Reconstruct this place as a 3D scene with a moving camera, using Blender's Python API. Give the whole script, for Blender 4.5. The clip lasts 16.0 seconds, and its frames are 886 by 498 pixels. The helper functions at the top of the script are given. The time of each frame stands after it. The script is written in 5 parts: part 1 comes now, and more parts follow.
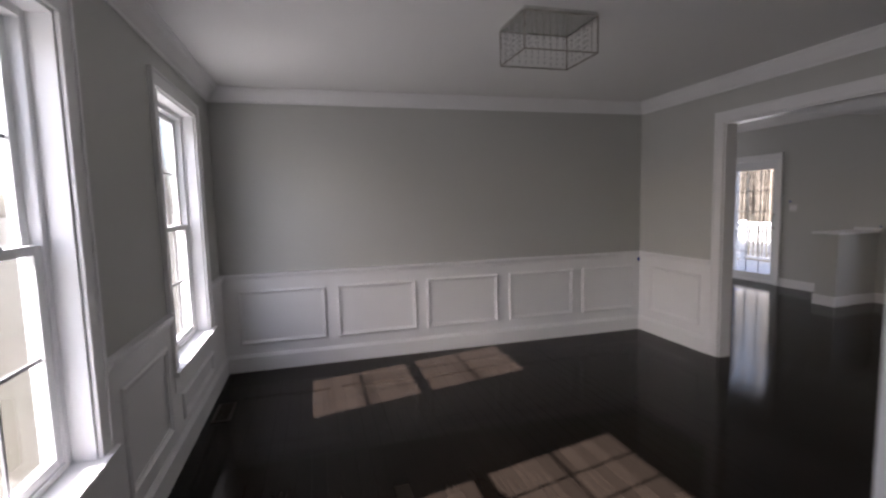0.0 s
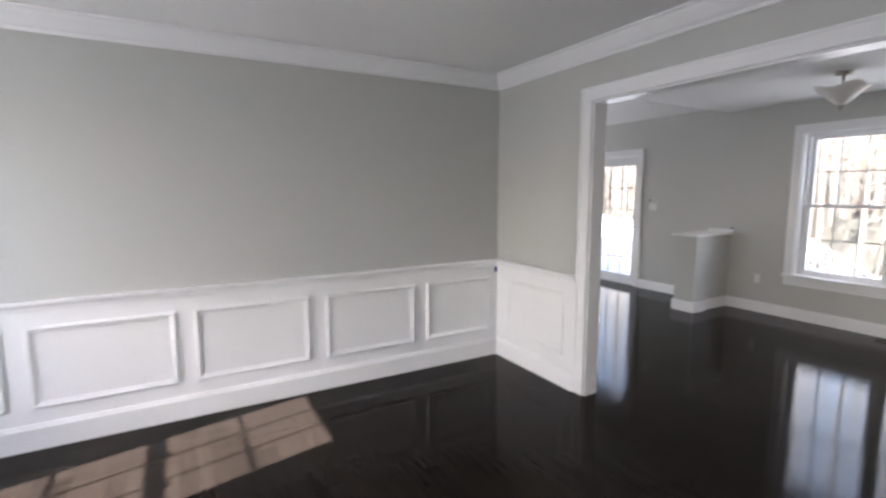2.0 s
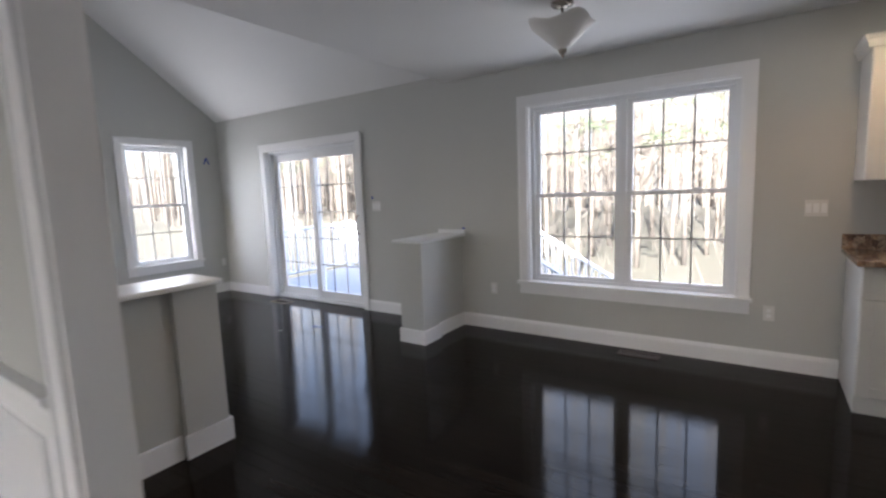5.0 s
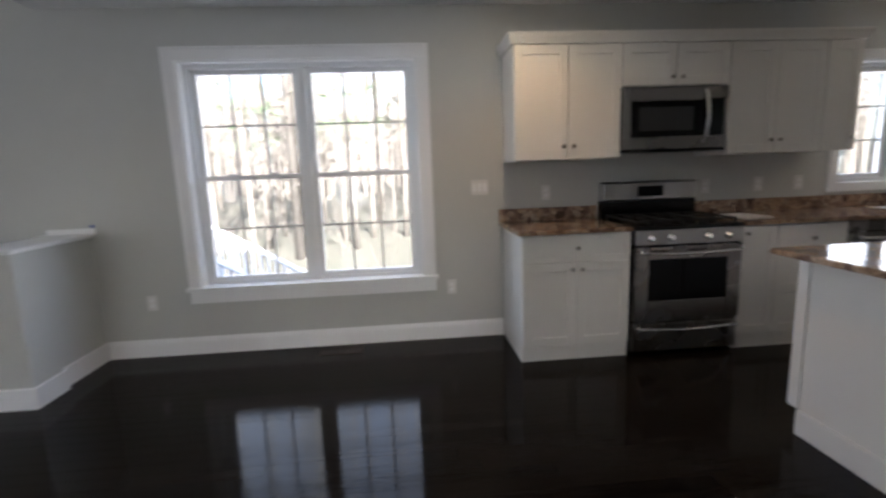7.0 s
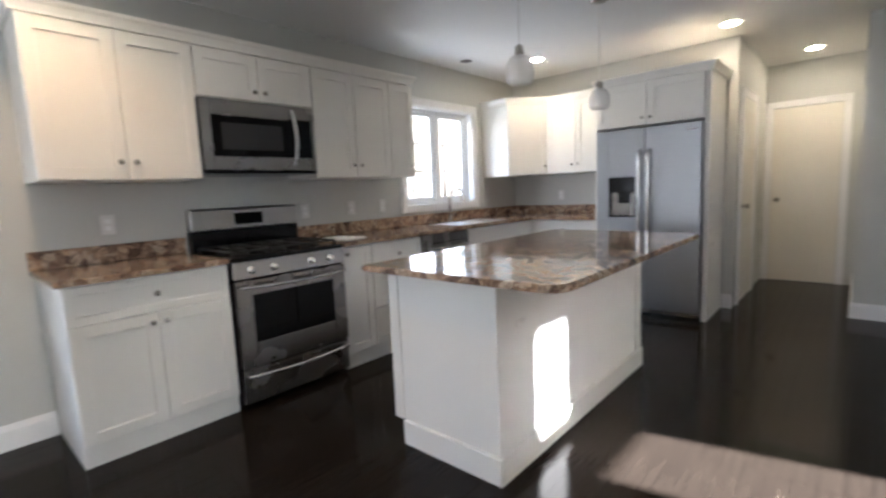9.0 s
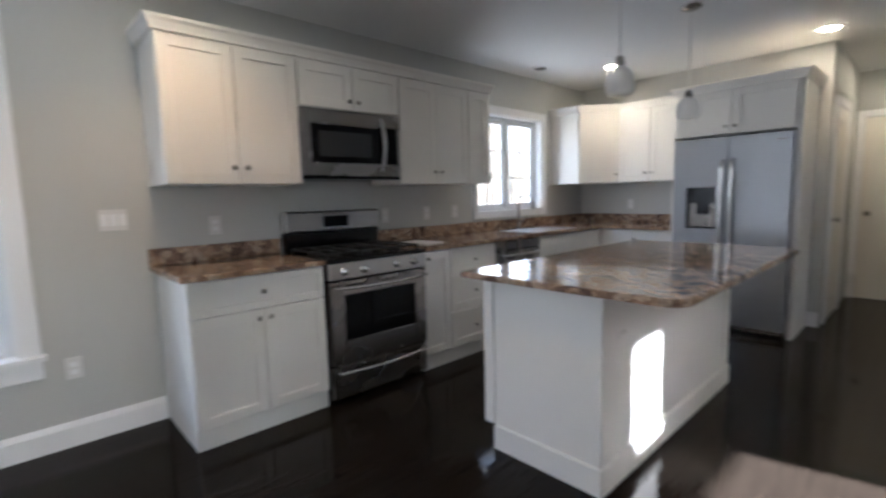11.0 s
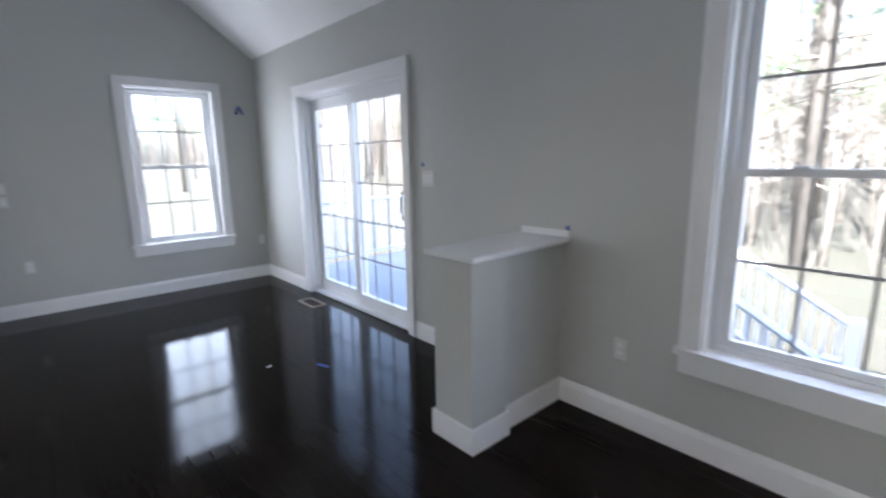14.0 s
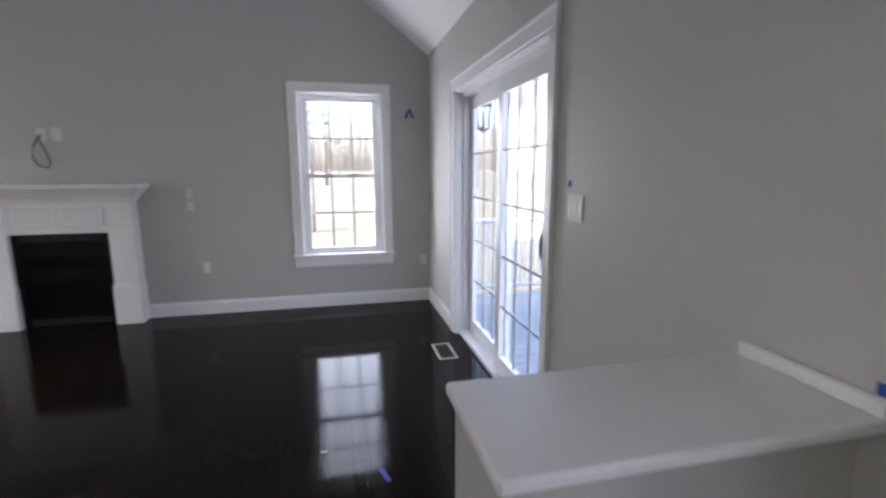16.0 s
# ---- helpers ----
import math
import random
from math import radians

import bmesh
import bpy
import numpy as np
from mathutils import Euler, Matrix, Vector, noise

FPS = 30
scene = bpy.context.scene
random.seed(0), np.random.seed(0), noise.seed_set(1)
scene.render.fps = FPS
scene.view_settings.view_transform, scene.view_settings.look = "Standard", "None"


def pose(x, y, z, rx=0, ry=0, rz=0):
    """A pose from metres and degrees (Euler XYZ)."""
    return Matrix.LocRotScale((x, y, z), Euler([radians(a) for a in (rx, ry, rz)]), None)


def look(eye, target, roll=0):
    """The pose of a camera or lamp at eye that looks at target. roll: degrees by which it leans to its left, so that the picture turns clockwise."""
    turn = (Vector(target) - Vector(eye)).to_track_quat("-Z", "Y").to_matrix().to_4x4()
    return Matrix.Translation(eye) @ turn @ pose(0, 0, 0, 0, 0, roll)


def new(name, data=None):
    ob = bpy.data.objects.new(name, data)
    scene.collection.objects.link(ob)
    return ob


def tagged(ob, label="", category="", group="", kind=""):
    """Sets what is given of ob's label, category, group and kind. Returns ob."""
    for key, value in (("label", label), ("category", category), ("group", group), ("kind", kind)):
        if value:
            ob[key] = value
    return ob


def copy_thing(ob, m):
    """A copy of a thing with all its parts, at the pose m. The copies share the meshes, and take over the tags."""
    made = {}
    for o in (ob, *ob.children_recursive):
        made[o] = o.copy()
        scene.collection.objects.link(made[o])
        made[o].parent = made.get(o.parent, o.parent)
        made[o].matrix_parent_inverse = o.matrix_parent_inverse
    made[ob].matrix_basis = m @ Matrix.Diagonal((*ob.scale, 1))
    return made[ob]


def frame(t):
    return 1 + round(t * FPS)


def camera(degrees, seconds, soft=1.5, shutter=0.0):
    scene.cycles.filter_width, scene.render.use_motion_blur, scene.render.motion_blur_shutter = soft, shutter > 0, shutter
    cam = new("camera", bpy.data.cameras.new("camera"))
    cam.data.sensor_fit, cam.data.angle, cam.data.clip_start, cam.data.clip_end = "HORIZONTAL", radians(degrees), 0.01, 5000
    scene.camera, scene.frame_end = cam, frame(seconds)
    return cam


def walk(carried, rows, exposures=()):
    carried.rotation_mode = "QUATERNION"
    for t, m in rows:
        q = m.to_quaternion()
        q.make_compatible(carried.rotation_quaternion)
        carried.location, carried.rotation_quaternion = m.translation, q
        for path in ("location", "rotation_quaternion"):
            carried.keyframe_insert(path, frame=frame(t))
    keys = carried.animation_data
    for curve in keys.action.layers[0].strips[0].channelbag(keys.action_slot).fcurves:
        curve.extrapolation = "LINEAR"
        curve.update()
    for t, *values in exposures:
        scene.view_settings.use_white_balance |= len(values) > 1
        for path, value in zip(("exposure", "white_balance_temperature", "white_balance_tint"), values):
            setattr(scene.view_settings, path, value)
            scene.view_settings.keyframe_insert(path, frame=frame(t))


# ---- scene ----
cam = camera(87.0, 16.0, soft=2.4, shutter=0.5)
PATH = [
    (0, (-3.517, -4.462, 1.472), (-2.993, -2.541, 1.279), -1.5),
    (0.5, (-3.486, -4.347, 1.5), (-3.05, -2.408, 1.277), -1.0),
    (1, (-3.053, -4.152, 1.533), (-2.611, -2.218, 1.279), -1.3),
    (1.5, (-2.828, -3.884, 1.6), (-2.125, -2.034, 1.312), -0.6),
    (2, (-2.522, -3.46, 1.507), (-1.549, -1.731, 1.262), -0.2),
    (2.5, (-2.242, -3.279, 1.53), (-1.043, -1.696, 1.297), 0.2),
    (3, (-1.872, -2.976, 1.519), (-0.467, -1.571, 1.29), -0.3),
    (3.5, (-1.486, -2.837, 1.471), (0.05, -1.573, 1.258), -1.0),
    (3.7, (-1.328, -2.828, 1.467), (0.231, -1.595, 1.248), -1.6),
    (5.8, (0.018, -2.345, 1.336), (1.821, -1.528, 1.049), -2.0),
    (6, (0.08, -2.299, 1.327), (1.94, -1.637, 1.005), -2.0),
    (6.5, (0.011, -2.252, 1.34), (1.968, -2.02, 0.999), -2.2),
    (7, (0.109, -2.319, 1.329), (2.075, -2.474, 0.997), -2.1),
    (7.5, (0.231, -2.382, 1.31), (2.133, -2.914, 0.997), -2.5),
    (8, (0.206, -2.502, 1.281), (2.001, -3.338, 1.003), -2.9),
    (8.5, (0.347, -2.624, 1.261), (1.942, -3.799, 0.988), -3.0),
    (8.7, (0.4, -2.676, 1.233), (1.887, -3.989, 0.978), -2.7),
    (9.3, (0.45, -2.68, 1.25), (1.62, -4.285, 0.995), -2.6),
    (9.8, (0.485, -2.65, 1.255), (1.515, -4.337, 1.0), -2.5),
    (10.3, (0.52, -2.6, 1.262), (1.625, -4.247, 1.012), -2.4),
    (10.8, (0.541, -2.543, 1.268), (1.888, -4.002, 1.024), -2.3),
    (11, (0.595, -2.462, 1.273), (2.045, -3.821, 1.048), -1.5),
    (11.5, (0.644, -2.36, 1.351), (2.372, -3.333, 1.089), -1.2),
    (12, (0.817, -2.426, 1.301), (2.78, -2.735, 1.074), -0.9),
    (12.5, (0.839, -2.189, 1.42), (2.788, -1.895, 1.081), -0.8),
    (13, (1.075, -1.875, 1.397), (2.881, -1.106, 1.014), -0.4),
    (13.5, (1.248, -1.642, 1.388), (2.844, -0.507, 0.979), -0.3),
    (14, (1.488, -1.486, 1.41), (2.794, -0.02, 1.027), -1.0),
    (14.5, (1.769, -1.353, 1.439), (2.815, 0.314, 1.087), -1.2),
    (15, (2.083, -1.102, 1.441), (3.006, 0.64, 1.102), -0.6),
    (15.5, (2.412, -0.903, 1.433), (3.177, 0.918, 1.118), -0.3),
    (16, (2.705, -0.659, 1.431), (3.146, 1.262, 1.092), -0.2),
]
EXPOSURES = [
    (0.0, 2.88, 6200, 23), (0.5, 3.17, 6150, 22), (1.0, 3.37, 6080, 21), (1.5, 4.12, 6000, 19), (2.5, 4.12, 5900, 18), (3.5, 3.93, 5900, 18), (5.8, 3.65, 5900, 17),
    (6.5, 3.66, 5850, 16), (7.5, 4.02, 5700, 14), (8.5, 4.85, 5650, 13), (11.0, 4.30, 5420, 13), (12.0, 4.38, 5400, 12), (12.5, 3.70, 5300, 12),
    (13.0, 3.45, 5350, 13), (14.0, 3.82, 5500, 15), (15.0, 3.60, 5750, 18), (16.0, 3.70, 5850, 20)]
walk(cam, [(t, look(eye, target, roll)) for t, eye, target, roll in PATH], EXPOSURES)

# ---- world, sun ----
SUN_WAY = Vector((1.0, 0.216, -0.775)).normalized()
world = bpy.data.worlds.new("world")
scene.world = world
world.use_nodes = True
_n, _l = world.node_tree.nodes, world.node_tree.links
_n.clear()
sky = _n.new("ShaderNodeTexSky")
sky.sky_type = "NISHITA"
sky.sun_disc = False
sky.dust_density = 3.5
sky.sun_elevation = math.asin(-SUN_WAY.z)
sky.sun_rotation = math.atan2(-SUN_WAY.x, -SUN_WAY.y)
back = _n.new("ShaderNodeBackground")
back.inputs["Strength"].default_value = 0.08
out = _n.new("ShaderNodeOutputWorld")
_l.new(sky.outputs[0], back.inputs[0])
_l.new(back.outputs[0], out.inputs[0])
sun_data = bpy.data.lights.new("sun", "SUN")
sun_data.energy, sun_data.angle, sun_data.color = 5.0, radians(0.53), (1.0, 0.95, 0.88)
sun = new("sun", sun_data)
sun.matrix_world = look((-20, -5, 18), Vector((-20, -5, 18)) + SUN_WAY)

# ---- main numbers of the plan: x east, y north, dining room's north-east corner at 0, 0 ----
XE, XW = 3.69, -4.35          # inner faces of the rear and front walls
YN, YS = 4.28, -7.75          # living room's north wall, kitchen's south wall
CEIL = 2.50
YD = -4.25                    # dining room's south wall
EAVE, PITCH, RIDGE = 2.57, 0.75, 0.31
TW = 0.16                     # outer walls
TI = 0.12                     # inner walls


# ---- materials ----
def material(name, color, rough=0.5, metal=0.0, vary=0.08, scale=3.0, bump=0.0, bump_scale=60.0, spec=0.5, coat=0.0, stretch=(1, 1, 1), color2=None, random_vary=0.0):
    m = bpy.data.materials.new(name)
    m.use_nodes = True
    n, l = m.node_tree.nodes, m.node_tree.links
    p = n["Principled BSDF"]
    p.inputs["Roughness"].default_value = rough
    p.inputs["Metallic"].default_value = metal
    p.inputs["Specular IOR Level"].default_value = spec
    p.inputs["Coat Weight"].default_value = coat
    p.inputs["Coat Roughness"].default_value = 0.05
    tc, mp = n.new("ShaderNodeTexCoord"), n.new("ShaderNodeMapping")
    mp.inputs["Scale"].default_value = stretch
    l.new(tc.outputs["Object"], mp.inputs["Vector"])
    big, fine = n.new("ShaderNodeTexNoise"), n.new("ShaderNodeTexNoise")
    big.inputs["Scale"].default_value, big.inputs["Detail"].default_value = scale, 4
    fine.inputs["Scale"].default_value, fine.inputs["Detail"].default_value = bump_scale, 3
    l.new(mp.outputs[0], big.inputs["Vector"])
    l.new(mp.outputs[0], fine.inputs["Vector"])
    mix = n.new("ShaderNodeMix")
    mix.data_type = "RGBA"
    c2 = color2 or tuple(max(0.0, c * (1 - 2 * vary)) for c in color)
    mix.inputs["A"].default_value = (*color, 1)
    mix.inputs["B"].default_value = (*c2, 1)
    l.new(big.outputs["Fac"], mix.inputs["Factor"])
    top = mix.outputs["Result"]
    if random_vary:
        info, hsv, mr = n.new("ShaderNodeObjectInfo"), n.new("ShaderNodeHueSaturation"), n.new("ShaderNodeMapRange")
        mr.inputs["To Min"].default_value, mr.inputs["To Max"].default_value = 1 - random_vary, 1 + random_vary
        l.new(info.outputs["Random"], mr.inputs["Value"])
        l.new(mr.outputs[0], hsv.inputs["Value"])
        l.new(top, hsv.inputs["Color"])
        top = hsv.outputs[0]
    l.new(top, p.inputs["Base Color"])
    mr2 = n.new("ShaderNodeMapRange")
    mr2.inputs["To Min"].default_value, mr2.inputs["To Max"].default_value = max(0.02, rough * 0.8), min(1, rough * 1.2)
    l.new(big.outputs["Fac"], mr2.inputs["Value"])
    l.new(mr2.outputs[0], p.inputs["Roughness"])
    if bump:
        b = n.new("ShaderNodeBump")
        b.inputs["Strength"].default_value, b.inputs["Distance"].default_value = bump, 0.002
        l.new(fine.outputs["Fac"], b.inputs["Height"])
        l.new(b.outputs[0], p.inputs["Normal"])
    return m


def glowing(name, color, strength):
    m = bpy.data.materials.new(name)
    m.use_nodes = True
    p = m.node_tree.nodes["Principled BSDF"]
    p.inputs["Base Color"].default_value = (0.8, 0.8, 0.8, 1)
    p.inputs["Emission Color"].default_value = (*color, 1)
    p.inputs["Emission Strength"].default_value = strength
    return m


def pane_glass(name, tint=(0.97, 0.985, 0.98)):
    m = bpy.data.materials.new(name)
    m.use_nodes = True
    n, l = m.node_tree.nodes, m.node_tree.links
    n.remove(n["Principled BSDF"])
    tr, gl, lw, mx = n.new("ShaderNodeBsdfTransparent"), n.new("ShaderNodeBsdfGlossy"), n.new("ShaderNodeLayerWeight"), n.new("ShaderNodeMixShader")
    tr.inputs["Color"].default_value = (*tint, 1)
    gl.inputs["Roughness"].default_value = 0.01
    pw, mr = n.new("ShaderNodeMath"), n.new("ShaderNodeMapRange")
    pw.operation = "POWER"
    pw.inputs[1].default_value = 4.0
    lw.inputs["Blend"].default_value = 0.5
    mr.inputs["To Min"].default_value, mr.inputs["To Max"].default_value = 0.025, 0.6
    l.new(lw.outputs["Facing"], pw.inputs[0])
    l.new(pw.outputs[0], mr.inputs["Value"])
    l.new(mr.outputs[0], mx.inputs[0])
    l.new(tr.outputs[0], mx.inputs[1])
    l.new(gl.outputs[0], mx.inputs[2])
    l.new(mx.outputs[0], n["Material Output"].inputs["Surface"])
    return m


def granite_material():
    m = bpy.data.materials.new("granite")
    m.use_nodes = True
    n, l = m.node_tree.nodes, m.node_tree.links
    p = n["Principled BSDF"]
    p.inputs["Roughness"].default_value = 0.08
    tc = n.new("ShaderNodeTexCoord")
    warp, mixv = n.new("ShaderNodeTexNoise"), n.new("ShaderNodeMix")
    warp.inputs["Scale"].default_value, warp.inputs["Detail"].default_value = 7, 5
    mixv.data_type = "RGBA"
    mixv.blend_type = "ADD"
    mixv.inputs["Factor"].default_value = 0.16
    l.new(tc.outputs["Object"], warp.inputs["Vector"])
    l.new(tc.outputs["Object"], mixv.inputs["A"])
    l.new(warp.outputs["Color"], mixv.inputs["B"])
    vo, no, fi = n.new("ShaderNodeTexVoronoi"), n.new("ShaderNodeTexNoise"), n.new("ShaderNodeTexNoise")
    vo.inputs["Scale"].default_value = 25
    no.inputs["Scale"].default_value, no.inputs["Detail"].default_value = 6, 6
    fi.inputs["Scale"].default_value, fi.inputs["Detail"].default_value = 70, 4
    for q in (vo, no, fi):
        l.new(mixv.outputs["Result"], q.inputs["Vector"])
    r1 = n.new("ShaderNodeValToRGB")
    cols = ((0.0, (0.035, 0.027, 0.024)), (0.28, (0.13, 0.085, 0.065)), (0.45, (0.30, 0.205, 0.145)), (0.60, (0.40, 0.285, 0.19)), (0.75, (0.47, 0.385, 0.30)), (1.0, (0.20, 0.14, 0.10)))
    r1.color_ramp.elements[0].position, r1.color_ramp.elements[0].color = 0.0, (*cols[0][1], 1)
    r1.color_ramp.elements[1].position, r1.color_ramp.elements[1].color = 1.0, (*cols[-1][1], 1)
    for pos, c in cols[1:-1]:
        r1.color_ramp.elements.new(pos).color = (*c, 1)
    sep = n.new("ShaderNodeSeparateColor")
    l.new(vo.outputs["Color"], sep.inputs[0])
    avg = n.new("ShaderNodeMath")
    avg.operation = "MULTIPLY_ADD"
    avg.inputs[1].default_value, avg.inputs[2].default_value = 0.55, -0.01
    l.new(sep.outputs[0], avg.inputs[0])
    add = n.new("ShaderNodeMath")
    add.operation = "MULTIPLY_ADD"
    add.inputs[1].default_value = 0.5
    l.new(no.outputs["Fac"], add.inputs[0])
    l.new(avg.outputs[0], add.inputs[2])
    l.new(add.outputs[0], r1.inputs[0])
    r2 = n.new("ShaderNodeValToRGB")
    r2.color_ramp.elements[0].position, r2.color_ramp.elements[0].color = 0.36, (0.35, 0.3, 0.27, 1)
    r2.color_ramp.elements[1].position, r2.color_ramp.elements[1].color = 0.62, (1.25, 1.2, 1.15, 1)
    l.new(fi.outputs["Fac"], r2.inputs[0])
    mul = n.new("ShaderNodeMix")
    mul.data_type, mul.blend_type = "RGBA", "MULTIPLY"
    mul.inputs["Factor"].default_value = 0.8
    l.new(r1.outputs[0], mul.inputs["A"])
    l.new(r2.outputs[0], mul.inputs["B"])
    l.new(mul.outputs["Result"], p.inputs["Base Color"])
    return m


M_WALL = material("wall_paint", (0.52, 0.525, 0.50), 0.55, vary=0.02, scale=1.2, bump=0.12, bump_scale=220)
M_CEIL = material("ceiling_paint", (0.82, 0.82, 0.81), 0.8, vary=0.02, scale=1.0, bump=0.1, bump_scale=200)
M_TRIM = material("trim_paint", (0.84, 0.84, 0.84), 0.32, vary=0.02, scale=2.5, bump=0.05, bump_scale=90)
M_VINYL = material("white_vinyl", (0.78, 0.79, 0.80), 0.3, vary=0.02)
# grille bars' dimness against bright panes is put into this darker vinyl grey
M_GRID = material("backlit_grille_vinyl", (0.28, 0.28, 0.28), 0.4, vary=0.03)
M_FLOOR = material("dark_stained_oak", (0.0145, 0.0108, 0.008), 0.055, vary=0.3, scale=5, stretch=(9, 0.7, 1), bump=0.10, bump_scale=26, spec=0.085, color2=(0.0055, 0.0043, 0.0035), random_vary=0.22)
M_SUBFLOOR = material("dark_joint", (0.01, 0.008, 0.006), 0.6, vary=0.2)
M_CAB = material("cabinet_paint", (0.81, 0.785, 0.735), 0.3, vary=0.02, scale=2, bump=0.03)
M_KNOB = material("brushed_nickel", (0.42, 0.39, 0.35), 0.28, 1.0, vary=0.08, scale=30)
M_STEEL = material("stainless", (0.53, 0.52, 0.505), 0.32, 1.0, vary=0.05, scale=4, stretch=(1, 1, 40), bump=0.05, bump_scale=40)
M_FRIDGE = material("fridge_steel", (0.42, 0.43, 0.45), 0.42, 1.0, vary=0.04, scale=4, stretch=(1, 1, 40), bump=0.05, bump_scale=40)
M_HANDLE = material("handle_steel", (0.80, 0.80, 0.79), 0.22, 0.75, vary=0.04, scale=4)
M_STEEL_D = material("stainless_dark", (0.37, 0.345, 0.32), 0.27, 1.0, vary=0.06, scale=4)
M_BLACK = material("black_enamel", (0.008, 0.008, 0.009), 0.15, vary=0.2, spec=0.3)
M_BLACKGL = material("black_glass", (0.006, 0.006, 0.007), 0.05, vary=0.2, spec=0.2)
M_IRON = material("cast_iron", (0.02, 0.02, 0.02), 0.6, vary=0.3, bump=0.4, bump_scale=200)
M_FRAME_D = material("dark_metal", (0.05, 0.045, 0.04), 0.4, 0.8, vary=0.2)
M_GRANITE = granite_material()
M_GLASS = pane_glass("window_glass")
M_CRYSTAL = pane_glass("crystal", (0.93, 0.93, 0.93))
M_FROST = material("frosted_glass", (0.82, 0.81, 0.78), 0.35, vary=0.03)
M_PLATE = material("plate_plastic", (0.70, 0.69, 0.67), 0.35, vary=0.02)
M_TAPE = material("blue_tape", (0.03, 0.07, 0.38), 0.6, vary=0.1)
M_PAPER = material("paper", (0.75, 0.74, 0.72), 0.7, vary=0.05)
M_VENT = material("vent_metal", (0.46, 0.38, 0.28), 0.4, 0.0, vary=0.2, scale=20)
M_VENTD = material("vent_brown", (0.05, 0.035, 0.025), 0.45, 0.3, vary=0.2)
M_CABLE = material("cable_jacket", (0.14, 0.12, 0.10), 0.5, vary=0.1)
M_DOOR = material("door_paint", (0.78, 0.75, 0.68), 0.4, vary=0.03, bump=0.05)
M_DECK = material("deck_composite", (0.42, 0.43, 0.44), 0.6, vary=0.1, scale=4, bump=0.2)
M_RAIL = material("white_railing", (0.78, 0.79, 0.80), 0.4, vary=0.03)
M_BARK = material("bark", (0.17, 0.145, 0.115), 0.9, vary=0.35, scale=6, stretch=(4, 4, 0.6), bump=0.8, bump_scale=30, random_vary=0.4)
M_NEEDLE = material("pine_needles", (0.07, 0.11, 0.04), 0.7, vary=0.3, scale=2, random_vary=0.3)
M_GROUND = material("leaf_litter", (0.055, 0.044, 0.030), 0.95, vary=0.25, scale=0.8, bump=0.8, bump_scale=14, color2=(0.034, 0.036, 0.020))
M_CAN = glowing("lamp_lens", (1.0, 0.80, 0.52), 9.0)


# ---- mesh tools ----
def mesh_of(bm, name, mat, smooth=False):
    me = bpy.data.meshes.new(name)
    bm.to_mesh(me)
    bm.free()
    for m in (mat if isinstance(mat, (list, tuple)) else [mat]):
        me.materials.append(m)
    if smooth:
        for p in me.polygons:
            p.use_smooth = True
    return me


def add_box(bm, x0, y0, z0, x1, y1, z1, bevel=0.0):
    x0, x1, y0, y1, z0, z1 = min(x0, x1), max(x0, x1), min(y0, y1), max(y0, y1), min(z0, z1), max(z0, z1)
    v = [bm.verts.new(c) for c in ((x0, y0, z0), (x1, y0, z0), (x1, y1, z0), (x0, y1, z0), (x0, y0, z1), (x1, y0, z1), (x1, y1, z1), (x0, y1, z1))]
    faces = [bm.faces.new([v[i] for i in f]) for f in ((0, 3, 2, 1), (4, 5, 6, 7), (0, 1, 5, 4), (1, 2, 6, 5), (2, 3, 7, 6), (3, 0, 4, 7))]
    if bevel:
        edges = list({e for f in faces for e in f.edges})
        bmesh.ops.bevel(bm, geom=edges, offset=bevel, segments=1, affect="EDGES")


def add_prism(bm, outline, z0, z1):
    """An outline in x, y drawn up from z0 to z1."""
    a = [bm.verts.new((x, y, z0)) for x, y in outline]
    b = [bm.verts.new((x, y, z1)) for x, y in outline]
    n = len(a)
    bm.faces.new(a[::-1])
    bm.faces.new(b)
    for i in range(n):
        bm.faces.new((a[i], a[(i + 1) % n], b[(i + 1) % n], b[i]))
    bmesh.ops.recalc_face_normals(bm, faces=bm.faces[:])


def add_lathe(bm, profile, seg=24, at=(0, 0, 0), axis="z"):
    rings = []
    for r, h in profile:
        ring = []
        for i in range(seg):
            a = 2 * math.pi * i / seg
            c, s = r * math.cos(a), r * math.sin(a)
            p = (c, s, h) if axis == "z" else ((c, h, s) if axis == "y" else (h, c, s))
            ring.append(bm.verts.new((p[0] + at[0], p[1] + at[1], p[2] + at[2])))
        rings.append(ring)
    for a, b in zip(rings, rings[1:]):
        for i in range(seg):
            j = (i + 1) % seg
            bm.faces.new((a[i], a[j], b[j], b[i]))
    bm.faces.new(rings[0][::-1])
    bm.faces.new(rings[-1])
    bmesh.ops.recalc_face_normals(bm, faces=bm.faces[:])


def add_tube(bm, pts, r, seg=8, r_end=None):
    pts = [Vector(p) for p in pts]
    rings = []
    for k, p in enumerate(pts):
        d = (pts[min(k + 1, len(pts) - 1)] - pts[max(k - 1, 0)]).normalized()
        u = d.orthogonal().normalized() if abs(d.z) > 0.95 else d.cross(Vector((0, 0, 1))).normalized()
        w = d.cross(u)
        rr = r + ((r_end if r_end is not None else r) - r) * k / max(1, len(pts) - 1)
        rings.append([bm.verts.new(p + (u * math.cos(2 * math.pi * i / seg) + w * math.sin(2 * math.pi * i / seg)) * rr) for i in range(seg)])
    for a, b in zip(rings, rings[1:]):
        for i in range(seg):
            j = (i + 1) % seg
            bm.faces.new((a[i], a[j], b[j], b[i]))
    bm.faces.new(rings[0][::-1])
    bm.faces.new(rings[-1])


